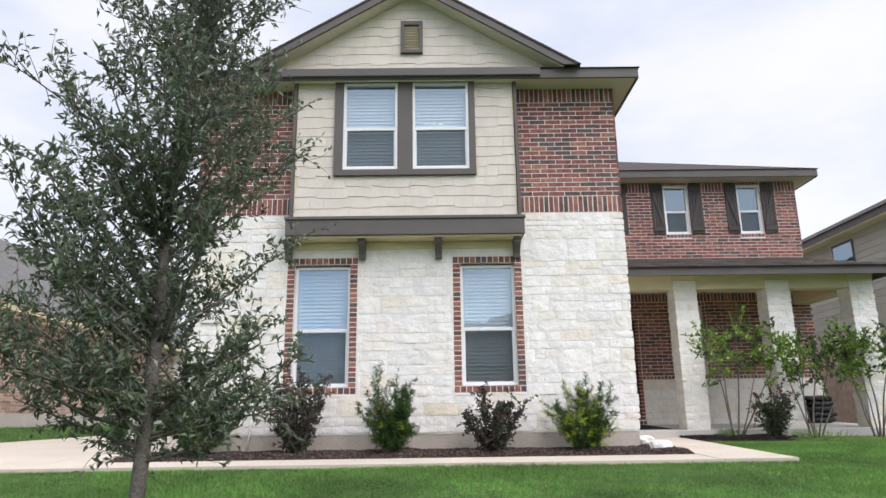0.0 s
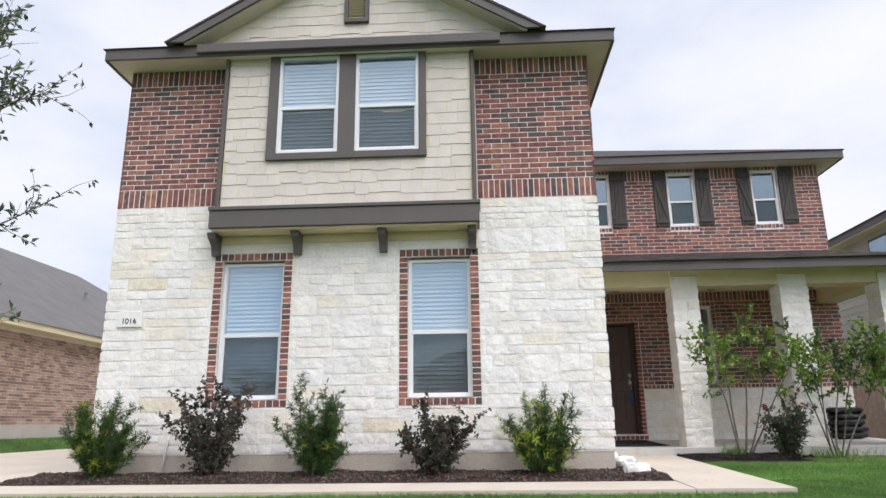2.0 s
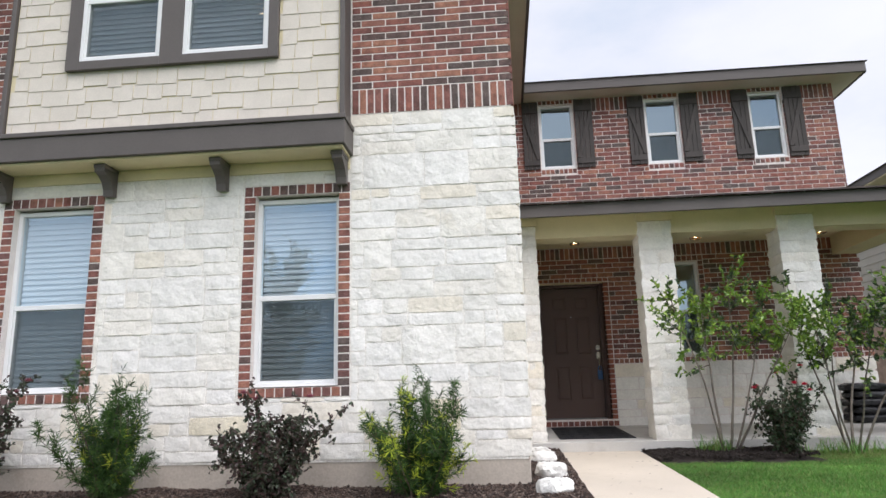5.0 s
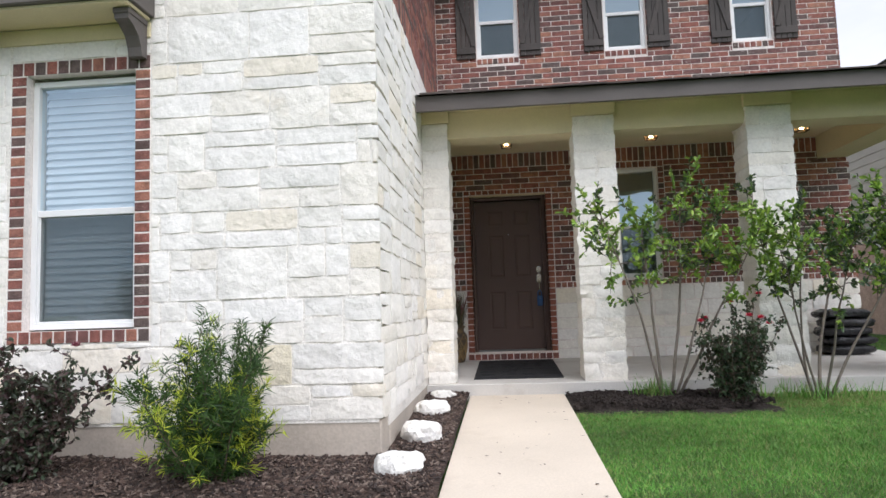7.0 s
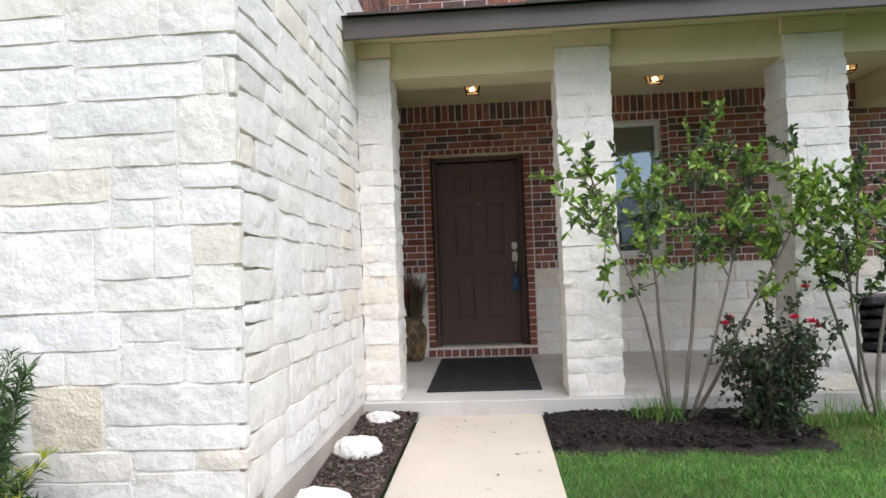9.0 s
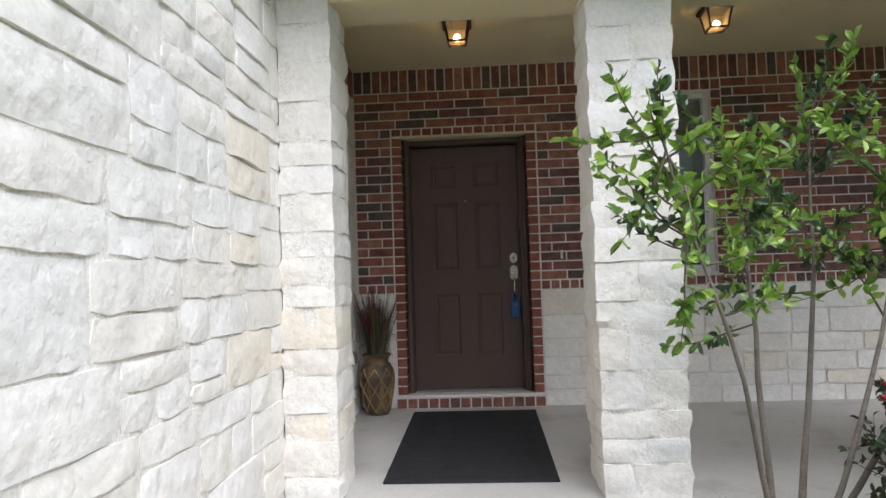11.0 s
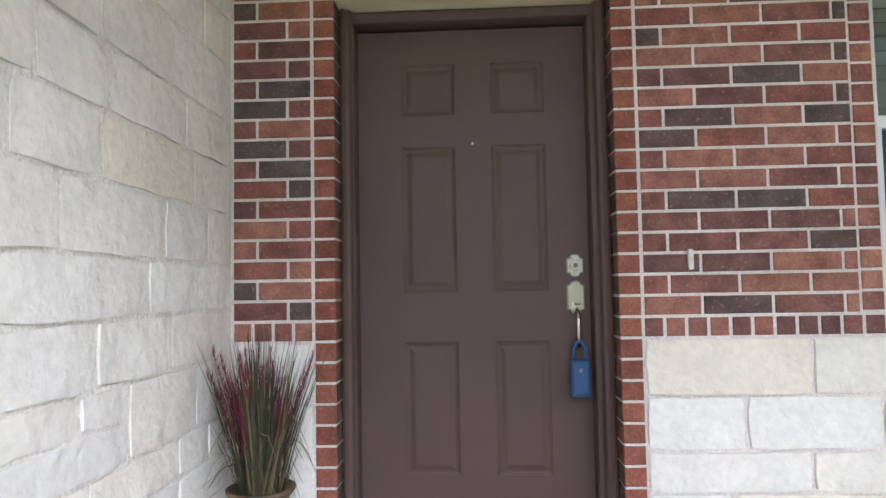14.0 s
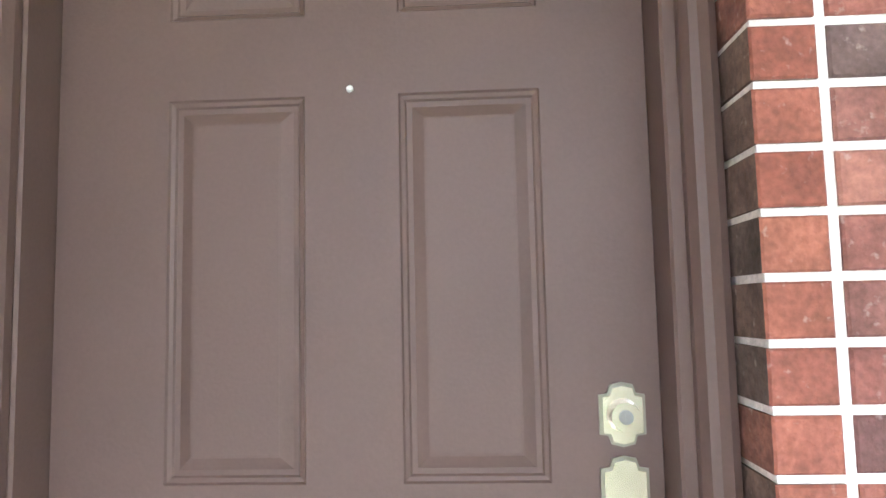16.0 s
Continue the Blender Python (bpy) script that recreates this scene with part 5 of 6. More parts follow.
def chips(name, beds, count, mat, rise, label, seed, size=(0.010, 0.046), soft=False):
    rng = random.Random(seed)
    areas = [(b[1] - b[0]) * (b[3] - b[2]) for b in beds]
    verts, faces = [], []
    for b in rng.choices(beds, areas, k=count):
        x, y = rng.uniform(b[0] + 0.02, b[1] - 0.02), rng.uniform(b[2] + 0.02, b[3] - 0.02)
        if soft and soft_edge(x, y, b) < 0:
            continue
        z = bed_z(x, y, b, rise) + rng.uniform(0.002, 0.016)
        a, tilt_, ln_ = rng.uniform(0, 6.283), rng.gauss(0, 0.35), rng.uniform(*size)
        w, th = ln_ * rng.uniform(0.18, 0.45), rng.uniform(0.002, 0.007)
        u = Vector((math.cos(a) * math.cos(tilt_), math.sin(a) * math.cos(tilt_), math.sin(tilt_)))
        v = Vector((-math.sin(a), math.cos(a), rng.gauss(0, 0.3))).normalized()
        n = u.cross(v)
        c = Vector((x, y, z))
        k = len(verts)
        for s, t in ((-1, -1), (1, -0.6), (0.8, 1), (-0.9, 0.7)):
            verts.append(c + u * ln_ * s * 0.5 + v * w * t * 0.5 + n * th)
        for s, t in ((-1, -1), (1, -0.6), (0.8, 1), (-0.9, 0.7)):
            verts.append(c + u * ln_ * s * 0.5 + v * w * t * 0.5 - n * th)
        faces += [(k, k + 1, k + 2, k + 3), (k, k + 4, k + 5, k + 1), (k + 1, k + 5, k + 6, k + 2), (k + 2, k + 6, k + 7, k + 3), (k + 3, k + 7, k + 4, k)]
    me = bpy.data.meshes.new(name)
    me.from_pydata([tuple(v) for v in verts], [], faces)
    me.materials.append(mat)
    return tagged(new(name, me), label, "mulch", kind="stuff")


chips("mulch", BEDS, 19000, chip_mat, 0.06, "loose dark brown bark chips over the bed", 51)
chips("soil_clods", [PORCH_BED], 2600, soil_mat, 0.05, "loose clods of dark soil", 52, (0.015, 0.06), True)


g = random.Random(53)
verts, faces = [], []
for i in range(46):
    x, y = g.uniform(3.98, 4.88), g.uniform(8.4, 12.2)
    z, a, r = ground_z(x, y) + 0.049, g.uniform(0, 6.283), g.uniform(0.006, 0.022)
    k = len(verts)
    verts += [(x + r * math.cos(a + q) * (1, 0.45, 1, 0.45)[j], y + r * math.sin(a + q) * (1, 0.45, 1, 0.45)[j], z + g.uniform(0, 0.004)) for j, q in enumerate((0, 1.57, 3.14, 4.71))]
    faces.append((k, k + 1, k + 2, k + 3))
me = bpy.data.meshes.new("leaf_litter")
me.from_pydata(verts, [], faces)
me.materials.append(chip_mat)
tagged(new("leaf_litter", me), "small dry leaves and chips scattered on the walk", "leaf litter", kind="stuff")


def lawn(name, x0, x1, y0, y1, per_m2, seed, tall, skip=(), label="short green lawn grass", mat=None):
    g = np.random.default_rng(seed)
    n = int((x1 - x0) * (y1 - y0) * per_m2)
    x, y = g.uniform(x0, x1, n), g.uniform(y0, y1, n)
    keep = np.ones(n, bool)
    for a, b, c, d in skip:
        keep &= ~((x > a) & (x < b) & (y > c) & (y < d))
    x, y = x[keep], y[keep]
    n = len(x)
    z = np.interp(y, (-60, -3, 0, 8.2, 8.9, 11, 12.3, 20, 80), (-1.3, -1.15, -0.98, -0.27, -0.25, -0.19, -0.16, -0.12, -0.1))
    patch = 0.75 + 0.35 * np.sin(x * 1.3 + 0.7 * np.sin(y * 1.1)) * np.sin(y * 1.7 + 0.5 * x)
    a, h, w = g.uniform(0, 2 * np.pi, n), tall * g.uniform(0.55, 1.15, n) * patch, g.uniform(0.002, 0.0042, n)
    lean = h * g.uniform(0.2, 1.6, n)
    b = g.uniform(0, 2 * np.pi, n)
    v = np.empty((n, 3, 3))
    v[:, 0] = np.stack([x - w * np.cos(a), y - w * np.sin(a), z - 0.004], 1)
    v[:, 1] = np.stack([x + w * np.cos(a), y + w * np.sin(a), z - 0.004], 1)
    v[:, 2] = np.stack([x + lean * np.cos(b), y + lean * np.sin(b), z + h], 1)
    me = bpy.data.meshes.new(name)
    me.vertices.add(n * 3), me.loops.add(n * 3), me.polygons.add(n)
    me.vertices.foreach_set("co", v.ravel())
    me.loops.foreach_set("vertex_index", np.arange(n * 3))
    me.polygons.foreach_set("loop_start", np.arange(n) * 3)
    me.update(calc_edges=True)
    me.materials.append(mat or blade_mat)
    return tagged(new(name, me), label, "grass", kind="stuff")


lawn("lawn_grass", 4.91, 9.6, 7.2, 12.28, 8500, 61, 0.036, [(4.9, 6.45, 11.60, 12.3)])
lawn("lawn_grass", 9.6, 13.0, 8.0, 20.0, 1500, 64, 0.06)
lawn("lawn_grass", -7.0, 4.9, 5.5, 8.195, 4200, 62, 0.050)
lawn("lawn_grass", 4.9, 8.0, 5.5, 7.2, 4200, 65, 0.050)
lawn("lawn_grass", -8.0, 9.6, -0.5, 5.5, 900, 67, 0.055)
lawn("lawn_grass", 8.0, 13.0, 5.5, 8.0, 1200, 68, 0.055)
lawn("lawn_grass", -14.0, -7.0, 5.0, 8.19, 1500, 69, 0.055)
dry_mat = material("dry_grass", [(0.30, 0.26, 0.11), (0.24, 0.24, 0.08), (0.36, 0.30, 0.15), (0.17, 0.22, 0.06)], 0.7, "island", (0.3, 1.2), (0.1, 20), (), trans=0.2)
lawn("lawn_dry_grass", 6.35, 9.4, 11.55, 12.28, 3200, 70, 0.045, (), "dry yellowed grass along the porch edge", dry_mat)
lawn("lawn_dry_grass", 4.92, 9.4, 11.1, 11.6, 500, 71, 0.04, (), "dry yellowed grass along the porch edge", dry_mat)
g = random.Random(66)
tuft = thing("grass_tuft", (5.75, 12.05, -0.15), "tuft of long grass at the foot of the stems", "grass", "tufts by the porch")
bm = bmesh.new()
for i in range(150):
    a = g.uniform(0, 6.283)
    arc_blade(bm, (5.72 + g.gauss(0, 0.10), 12.0 + g.gauss(0, 0.07), ground_z(0, 12) + 0.05), a, g.uniform(0.1, 0.8), g.uniform(0.08, 0.24), 0.003, 0.5)
tagged(part("blade_work", bm, blade_mat, tuft), kind="stuff")
tuft = thing("grass_tuft", (7.2, 12.05, -0.15), "tuft of long grass at the foot of the stems", "grass", "tufts by the porch")
bm = bmesh.new()
for i in range(240):
    a = g.uniform(0, 6.283)
    arc_blade(bm, (7.15 + g.gauss(0, 0.35), 11.95 + g.gauss(0, 0.10), ground_z(0, 12) + 0.03), a, g.uniform(0.1, 0.8), g.uniform(0.06, 0.20), 0.003, 0.5)
tagged(part("blade_work", bm, blade_mat, tuft), kind="stuff")

# ---- neighbouring houses ----
tan_brick = material("tan_brick", [(0.42, 0.29, 0.22), (0.34, 0.23, 0.18), (0.50, 0.38, 0.31), (0.27, 0.18, 0.14), (0.46, 0.33, 0.27)], 0.9, "island", (0.15, 6), (0.2, 40), ((40, 0.01),))
NW = -9.55
nb = thing("neighbour_house", (-14.0, 22.0, -0.2), "single-storey tan brick house with a grey hip roof", "house")
part("wall", B(-18.5, NW - 0.02, 13.0, 31.0, 0.50, 2.80), mortar_brick, nb)
part("foundation", B(-18.55, NW + 0.03, 12.96, 31.05, -0.5, 0.50), concrete_mat, nb)
verts, faces = [], []
z, row = 0.505, 0
while z < 2.74:
    y = 13.0 + (0.12 if row % 2 else 0)
    while y < 26.0:
        k, y1 = len(verts), y + 0.235
        verts += [(NW, y, z), (NW, y1, z), (NW, y1, z + 0.064), (NW, y, z + 0.064), (NW - 0.03, y, z), (NW - 0.03, y1, z), (NW - 0.03, y1, z + 0.064), (NW - 0.03, y, z + 0.064)]
        faces += [(k, k + 1, k + 2, k + 3), (k + 3, k + 2, k + 6, k + 7), (k, k + 4, k + 5, k + 1), (k + 1, k + 5, k + 6, k + 2), (k, k + 3, k + 7, k + 4)]
        y += 0.246
    z += 0.0745
    row += 1
me = bpy.data.meshes.new("bricks")
me.from_pydata([tuple(Vector(v) - ORIGIN[nb.name]) for v in verts], [], faces)
me.materials.append(tan_brick)
ob = new("bricks", me)
ob.parent, ob["kind"] = nb, "stuff"
part("fascia", B(-19.0, NW + 0.45, 12.5, 31.5, 2.80, 2.95), beige_mat, nb, "cream painted eave")
bm = bmesh.new()
c = [bm.verts.new(p) for p in ((-19.05, 12.45, 2.952), (NW + 0.5, 12.45, 2.952), (NW + 0.5, 31.55, 2.952), (-19.05, 31.55, 2.952), (-14.05, 17.5, 6.3), (-14.05, 26.5, 6.3))]
for f in ((0, 1, 4), (1, 2, 5, 4), (2, 3, 5), (3, 0, 4, 5), (3, 2, 1, 0)):
    bm.faces.new([c[i] for i in f])
roof = part("roof", bm, grey_shingle_mat, nb, "weathered grey shingle roof")
for x, y in ((-11.6, 23.2), (-11.0, 24.6)):
    zz = 2.952 + (NW + 0.5 - x) * 0.67
    part("vent_pipe", lathe(bmesh.new(), [(0.05, zz - 0.1), (0.05, zz + 0.22), (0.06, zz + 0.24), (0.06, zz + 0.26)], x, y, 10), metal_grey_mat, roof)
# raised grass bank along the neighbour's wall
bm = bmesh.new()
prism(bm, [(-8.35, -0.30), (-8.45, -0.12), (-8.9, 0.06), (NW + 0.03, 0.17), (NW + 0.03, -0.30)], "y", 8.4, 30.0)
tagged(part("ground_bank", bm, lawn_mat), "low grassy bank beside the neighbouring house", "lawn", kind="structure")
g, bm = random.Random(72), bmesh.new()
for i in range(9000):
    x, y = g.uniform(-9.5, -8.4), g.uniform(9.0, 24.0)
    z, a, h = float(np.interp(x, (-9.52, -8.9, -8.45, -8.35), (0.17, 0.06, -0.12, -0.25))), g.uniform(0, 6.283), g.uniform(0.03, 0.07)
    w = Vector((math.cos(a), math.sin(a), 0)) * 0.006
    p = Vector((x, y, z - 0.004))
    bm.faces.new([bm.verts.new(v) for v in (p - w, p + w, p + Vector((g.gauss(0, 0.02), g.gauss(0, 0.02), h)))])
tagged(part("lawn_grass", bm, blade_mat), "short grass on the bank", "grass", kind="stuff")

siding_mat = material("greige_siding", [(0.42, 0.39, 0.34), (0.435, 0.405, 0.355), (0.41, 0.38, 0.33)], 0.75, "object", (0.05, 2), (0.04, 40), ((60, 0.002),))
nr = thing("neighbour_house", (14.0, 20.0, -0.2), "two-storey house with greige lap siding and a brown roof", "house")
NX = 12.5
part("wall", B(NX + 0.02, 20.0, 12.6, 30.0, -0.5, 5.2), beige_mat, nr)
part("brick_base", B(NX - 0.03, NX + 0.018, 12.6, 30.0, -0.5, 1.9), tan_brick, nr, "tan brick lower wall")
for i in range(17):
    z = 1.9 + i * 0.193
    bm = bmesh.new()
    prism(bm, [(NX + 0.019, z), (NX - 0.012, z), (NX + 0.004, z + 0.192), (NX + 0.019, z + 0.192)], "y", 12.6, 30.0)
    part("lap_board", bm, siding_mat, nr)
for y0 in (18.3, 22.6):
    wn_ = part("window", B(NX - 0.03, NX + 0.015, y0 - 0.06, y0 + 0.96, 3.75, 5.05), trim_mat, nr)
    p = part("pane", B(NX - 0.036, NX - 0.0305, y0, y0 + 0.90, 3.82, 4.98), glass_mat, wn_)
part("fascia", B(NX - 0.42, 20.4, 12.2, 30.4, 5.20, 5.38), trim_mat, nr)
part("soffit", B(NX - 0.40, NX, 12.22, 30.3, 5.17, 5.198), beige_mat, nr)
bm = bmesh.new()
c = [bm.verts.new(p) for p in ((NX - 0.48, 12.1, 5.382), (20.5, 12.1, 5.382), (20.5, 30.5, 5.382), (NX - 0.48, 30.5, 5.382), (16.25, 16.1, 7.4), (16.25, 26.5, 7.4))]
for f in ((0, 1, 4), (1, 2, 5, 4), (2, 3, 5), (3, 0, 4, 5), (3, 2, 1, 0)):
    bm.faces.new([c[i] for i in f])
part("roof", bm, shingle_mat, nr)

# house and trees across the street, seen in the window glass
op = thing("street_house", (5.0, -24.0, -1.3), "two-storey tan brick house across the street with a grey hip roof", "house")
part("wall", B(-2.0, 12.0, -36.0, -24.0, -1.4, 3.4), tan_brick, op)
bm = bmesh.new()
c = [bm.verts.new(p) for p in ((-2.6, -36.6, 3.4), (12.6, -36.6, 3.4), (12.6, -23.4, 3.4), (-2.6, -23.4, 3.4), (3.6, -30.0, 7.3), (6.4, -30.0, 7.3))]
for f in ((0, 1, 5, 4), (1, 2, 5), (2, 3, 4, 5), (3, 0, 4), (3, 2, 1, 0)):
    bm.faces.new([c[i] for i in f])
part("roof", bm, grey_shingle_mat, op)
for x0 in (-0.5, 3.5, 8.5):
    w_ = part("window", B(x0, x0 + 1.6, -24.0, -23.94, -0.3, 1.3), vinyl_mat, op)
    part("pane", B(x0 + 0.08, x0 + 1.52, -23.938, -23.93, -0.22, 1.22), glass_mat, w_)


def street_tree(x, y, h, seed):
    """A broad street tree: trunk, limbs and a crown of loose clumps."""
    rng = random.Random(seed)
    z0 = ground_z(x, y)
    ob = thing("street_tree", (x, y, z0), "broad green street tree across the road", "tree", "street trees")
    part("trunk", tube(bmesh.new(), [(x, y, z0 - 0.1), (x + 0.05, y, z0 + h * 0.3), (x, y, z0 + h * 0.8)], [0.16, 0.12, 0.03], 8), bark_mat, ob)
    bm, lv = bmesh.new(), []
    for i in range(26):
        a = i * 2.4
        b = Vector((x, y, z0 + h * rng.uniform(0.28, 0.7)))
        pts, radii, dd = limb(rng, b, Vector((math.cos(a), math.sin(a), rng.uniform(0.2, 1.2))).normalized(), h * rng.uniform(0.25, 0.42), 0.05, 5, 0.15)
        tube(bm, pts, radii, 4)
        for p in pts[2:]:
            for _ in range(32):
                lv.append((p + rand_dir(rng) * rng.uniform(0.05, 0.55), rand_dir(rng, 0.1), rng.uniform(0.12, 0.24), rng.uniform(0.07, 0.13), rand_dir(rng, 0.8)))
    part("limb_work", bm, bark_mat, ob)
    leaf_mesh("crown", lv, oak_mat, ob)


for i, (x, y, h) in enumerate(((-8.5, -14.0, 4.6), (-2.8, -16.5, 3.9), (-13.5, -17.0, 5.0))):
    street_tree(x, y, h, 140 + i)

# ---- masonry pieces ----
BRICK_MESH = {}


def brick_mesh(w, h, depth=0.055):
    key = (round(w, 3), round(h, 3), depth)
    if key not in BRICK_MESH:
        w, h, depth = key
        c = 0.003
        bm = bmesh.new()
        a = [bm.verts.new((sx * (w / 2 - c), 0, sz * (h / 2 - c))) for sx, sz in ((-1, -1), (1, -1), (1, 1), (-1, 1))]
        b = [bm.verts.new((sx * w / 2, c, sz * h / 2)) for sx, sz in ((-1, -1), (1, -1), (1, 1), (-1, 1))]
        d = [bm.verts.new((sx * w / 2, depth, sz * h / 2)) for sx, sz in ((-1, -1), (1, -1), (1, 1), (-1, 1))]
        bm.faces.new(a)
        for p, q in ((a, b), (b, d)):
            for i in range(4):
                f = bm.faces.new((p[i], q[i], q[(i + 1) % 4], p[(i + 1) % 4]))
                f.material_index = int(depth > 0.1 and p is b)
        bmesh.ops.recalc_face_normals(bm, faces=bm.faces)
        me = bpy.data.meshes.new("brick")
        bm.to_mesh(me)
        bm.free()
        me.materials.append(jamb_brick_mat if depth > 0.1 else brick_mat)
        # return faces of the deep jamb bricks carry the reveal's shade as colour
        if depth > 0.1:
            me.materials.append(shaded_return_mat)
        BRICK_MESH[key] = me
    return BRICK_MESH[key]


def clip_spans(a, b, z0, z1, holes):
    spans = [(a, b)]
    for h in holes:
        if h[2] < z1 - 0.01 and h[3] > z0 + 0.01:
            out = []
            for p, q in spans:
                if h[1] <= p or h[0] >= q:
                    out.append((p, q))
                else:
                    out += [(p, h[0])] * (h[0] - p > 0.02) + [(h[1], q)] * (q - h[1] > 0.02)
            spans = out
    return spans


def running(u0, u1, z0, z1, holes=(), pitch=0.249, course=0.0735, j=0.0115):
    """Stretcher bond: (centre u, centre z, width, height) of each brick."""
    n = round((z1 - z0) / course)
    ch = (z1 - z0) / n
    out = []
    for k in range(n):
        za, zb = z0 + k * ch, z0 + (k + 1) * ch
        for a, b in clip_spans(u0, u1, za, zb, holes):
            u = a - pitch * (0.62 if k % 2 else 0.16)
            while u < b - 0.02:
                p, q = max(u, a), min(u + pitch, b)
                if q - p > 0.03:
                    out.append(((p + q) / 2, (za + zb) / 2, q - p - j, ch - j))
                u += pitch
    return out


def row_of(u0, u1, z0, z1, pitch=0.0765, j=0.013):
    """A row of bricks on end."""
    n = max(1, round((u1 - u0) / pitch))
    w = (u1 - u0) / n
    return [(u0 + (i + 0.5) * w, (z0 + z1) / 2, w - j, z1 - z0 - j) for i in range(n)]


def stack_of(u0, u1, z0, z1, course=0.0735, j=0.0105):
    """A pier one brick wide, laid in stack bond."""
    n = max(1, round((z1 - z0) / course))
    h = (z1 - z0) / n
    return [((u0 + u1) / 2, z0 + (i + 0.5) * h, u1 - u0 - j, h - j) for i in range(n)]


def lay(parent, pieces, M, near, seed, proud=0.0, depth=0.055):
    """Lays bricks on a wall: those nearest to the plan point near as parts, the rest joined."""
    rng = random.Random(seed)
    pieces = sorted(pieces, key=lambda p: (p[0] - near[0]) ** 2 + (p[1] - near[1]) ** 2)
    free = 300 - sum(o.data is not None and o.data.name.startswith("brick") for o in parent.children)
    for u, z, w, h in pieces[:max(0, free)]:
        o = new("brick", brick_mesh(w, h, depth))
        o.parent = parent
        o.matrix_local = M @ pose(u, -proud + rng.uniform(-0.0015, 0.0015), z, rng.gauss(0, 0.15), rng.gauss(0, 0.12), rng.gauss(0, 0.25))
    rest = pieces[max(0, free):]
    if rest:
        verts, faces = [], []
        for u, z, w, h in rest:
            me = brick_mesh(w, h, depth)
            m = M @ pose(u, -proud + rng.uniform(-0.0015, 0.0015), z)
            k = len(verts)
            verts += [tuple(m @ v.co) for v in me.vertices]
            faces += [[k + i for i in p.vertices] for p in me.polygons]
        me = bpy.data.meshes.new("brickwork")
        me.from_pydata(verts, [], faces)
        me.materials.append(brick_rest_mat)
        o = new("brickwork", me)
        o.parent, o["kind"] = parent, "stuff"


M_FRONT, M_REAR = pose(0, FY, 0), pose(0, RY, 0)
M_SIDE = pose(FX1, 0, 0, 0, 0, 90)
S_TOP = 0.25

pieces = []
for a, b in ((FX0, BAY[0] - 0.045), (BAY[1] + 0.045, FX1)):
    pieces += row_of(a, b, STONE_TOP, STONE_TOP + 0.265) + running(a, b, STONE_TOP + 0.265, EAVE - S_TOP - 0.01) + row_of(a, b, EAVE - S_TOP - 0.01, EAVE - 0.012)
tagged(part("wall_front_upper_west", B(FX0 + 0.03, BAY[0] - 0.05, FY + 0.0012, FY + 0.03, STONE_TOP, EAVE - 0.013), mortar_brick), "pale mortar bed of the brickwork", "wall", kind="structure")
tagged(part("wall_front_upper_east", B(BAY[1] + 0.05, FX1 - 0.03, FY + 0.0012, FY + 0.03, STONE_TOP, EAVE - 0.013), mortar_brick), "pale mortar bed of the brickwork", "wall", kind="structure")
surrounds = []
for x0, x1, z0, z1 in LOW_WINDOWS:
    s = SURROUND
    surrounds += stack_of(x0 - s, x0 + 0.004, z0 - 0.005, z1 + 0.02, j=0.0125) + stack_of(x1 - 0.004, x1 + s, z0 - 0.005, z1 + 0.02, j=0.0125)
    surrounds += row_of(x0 - s, x1 + s, z1 + 0.02, z1 + 0.125, 0.085, 0.0125) + row_of(x0 - s, x1 + s, z0 - 0.10, z0 - 0.005, 0.085, 0.0125)
upper_front = part("wall_front_brick", B(FX0 + 0.05, FX1 - 0.05, FY + 0.10, FY + 0.20, STONE_TOP + 0.02, STONE_TOP + 0.04), mortar_brick)
tagged(upper_front, "red and dark brown brick upper wall with soldier courses", "wall", kind="structure")
for i, (x0, x1, z0, z1) in enumerate(LOW_WINDOWS):
    s = SURROUND - 0.004
    bm = B(x0 - s, x0 - 0.001, FY + 0.0005, FY + 0.085, z0 - 0.096, z1 + 0.121)
    box(bm, x1 + 0.001, x1 + s, FY + 0.0005, FY + 0.085, z0 - 0.096, z1 + 0.121)
    box(bm, x0 - 0.001, x1 + 0.001, FY + 0.0005, FY + 0.085, z1 + 0.024, z1 + 0.121)
    box(bm, x0 - 0.001, x1 + 0.001, FY + 0.0005, FY + 0.085, z0 - 0.096, z0 - 0.010)
    tagged(part(f"surround_{i + 1}", bm, mortar_brick), "brick surround of a front window", "trim", kind="structure")
lay(front, surrounds, M_FRONT, (1.4, 1.5), 81, 0.004, 0.10)
lay(upper_front, pieces, M_FRONT, (2.7, 3.6), 82, 0.003)

side_upper = part("wall_side_upper", B(FX1 - 0.03, FX1 - 0.005, FY + 0.03, RY + 0.2, STONE_TOP, EAVE - 0.013), mortar_brick)
tagged(side_upper, "brick upper side wall above the stone", "wall", kind="structure")
pieces = row_of(FY + 0.002, RY, STONE_TOP, STONE_TOP + 0.265) + running(FY + 0.002, RY, STONE_TOP + 0.265, EAVE - 0.012) + row_of(12.80, RY, 2.62, CEIL - 0.002)
lay(side_upper, pieces, M_SIDE, (10.2, 3.3), 83)

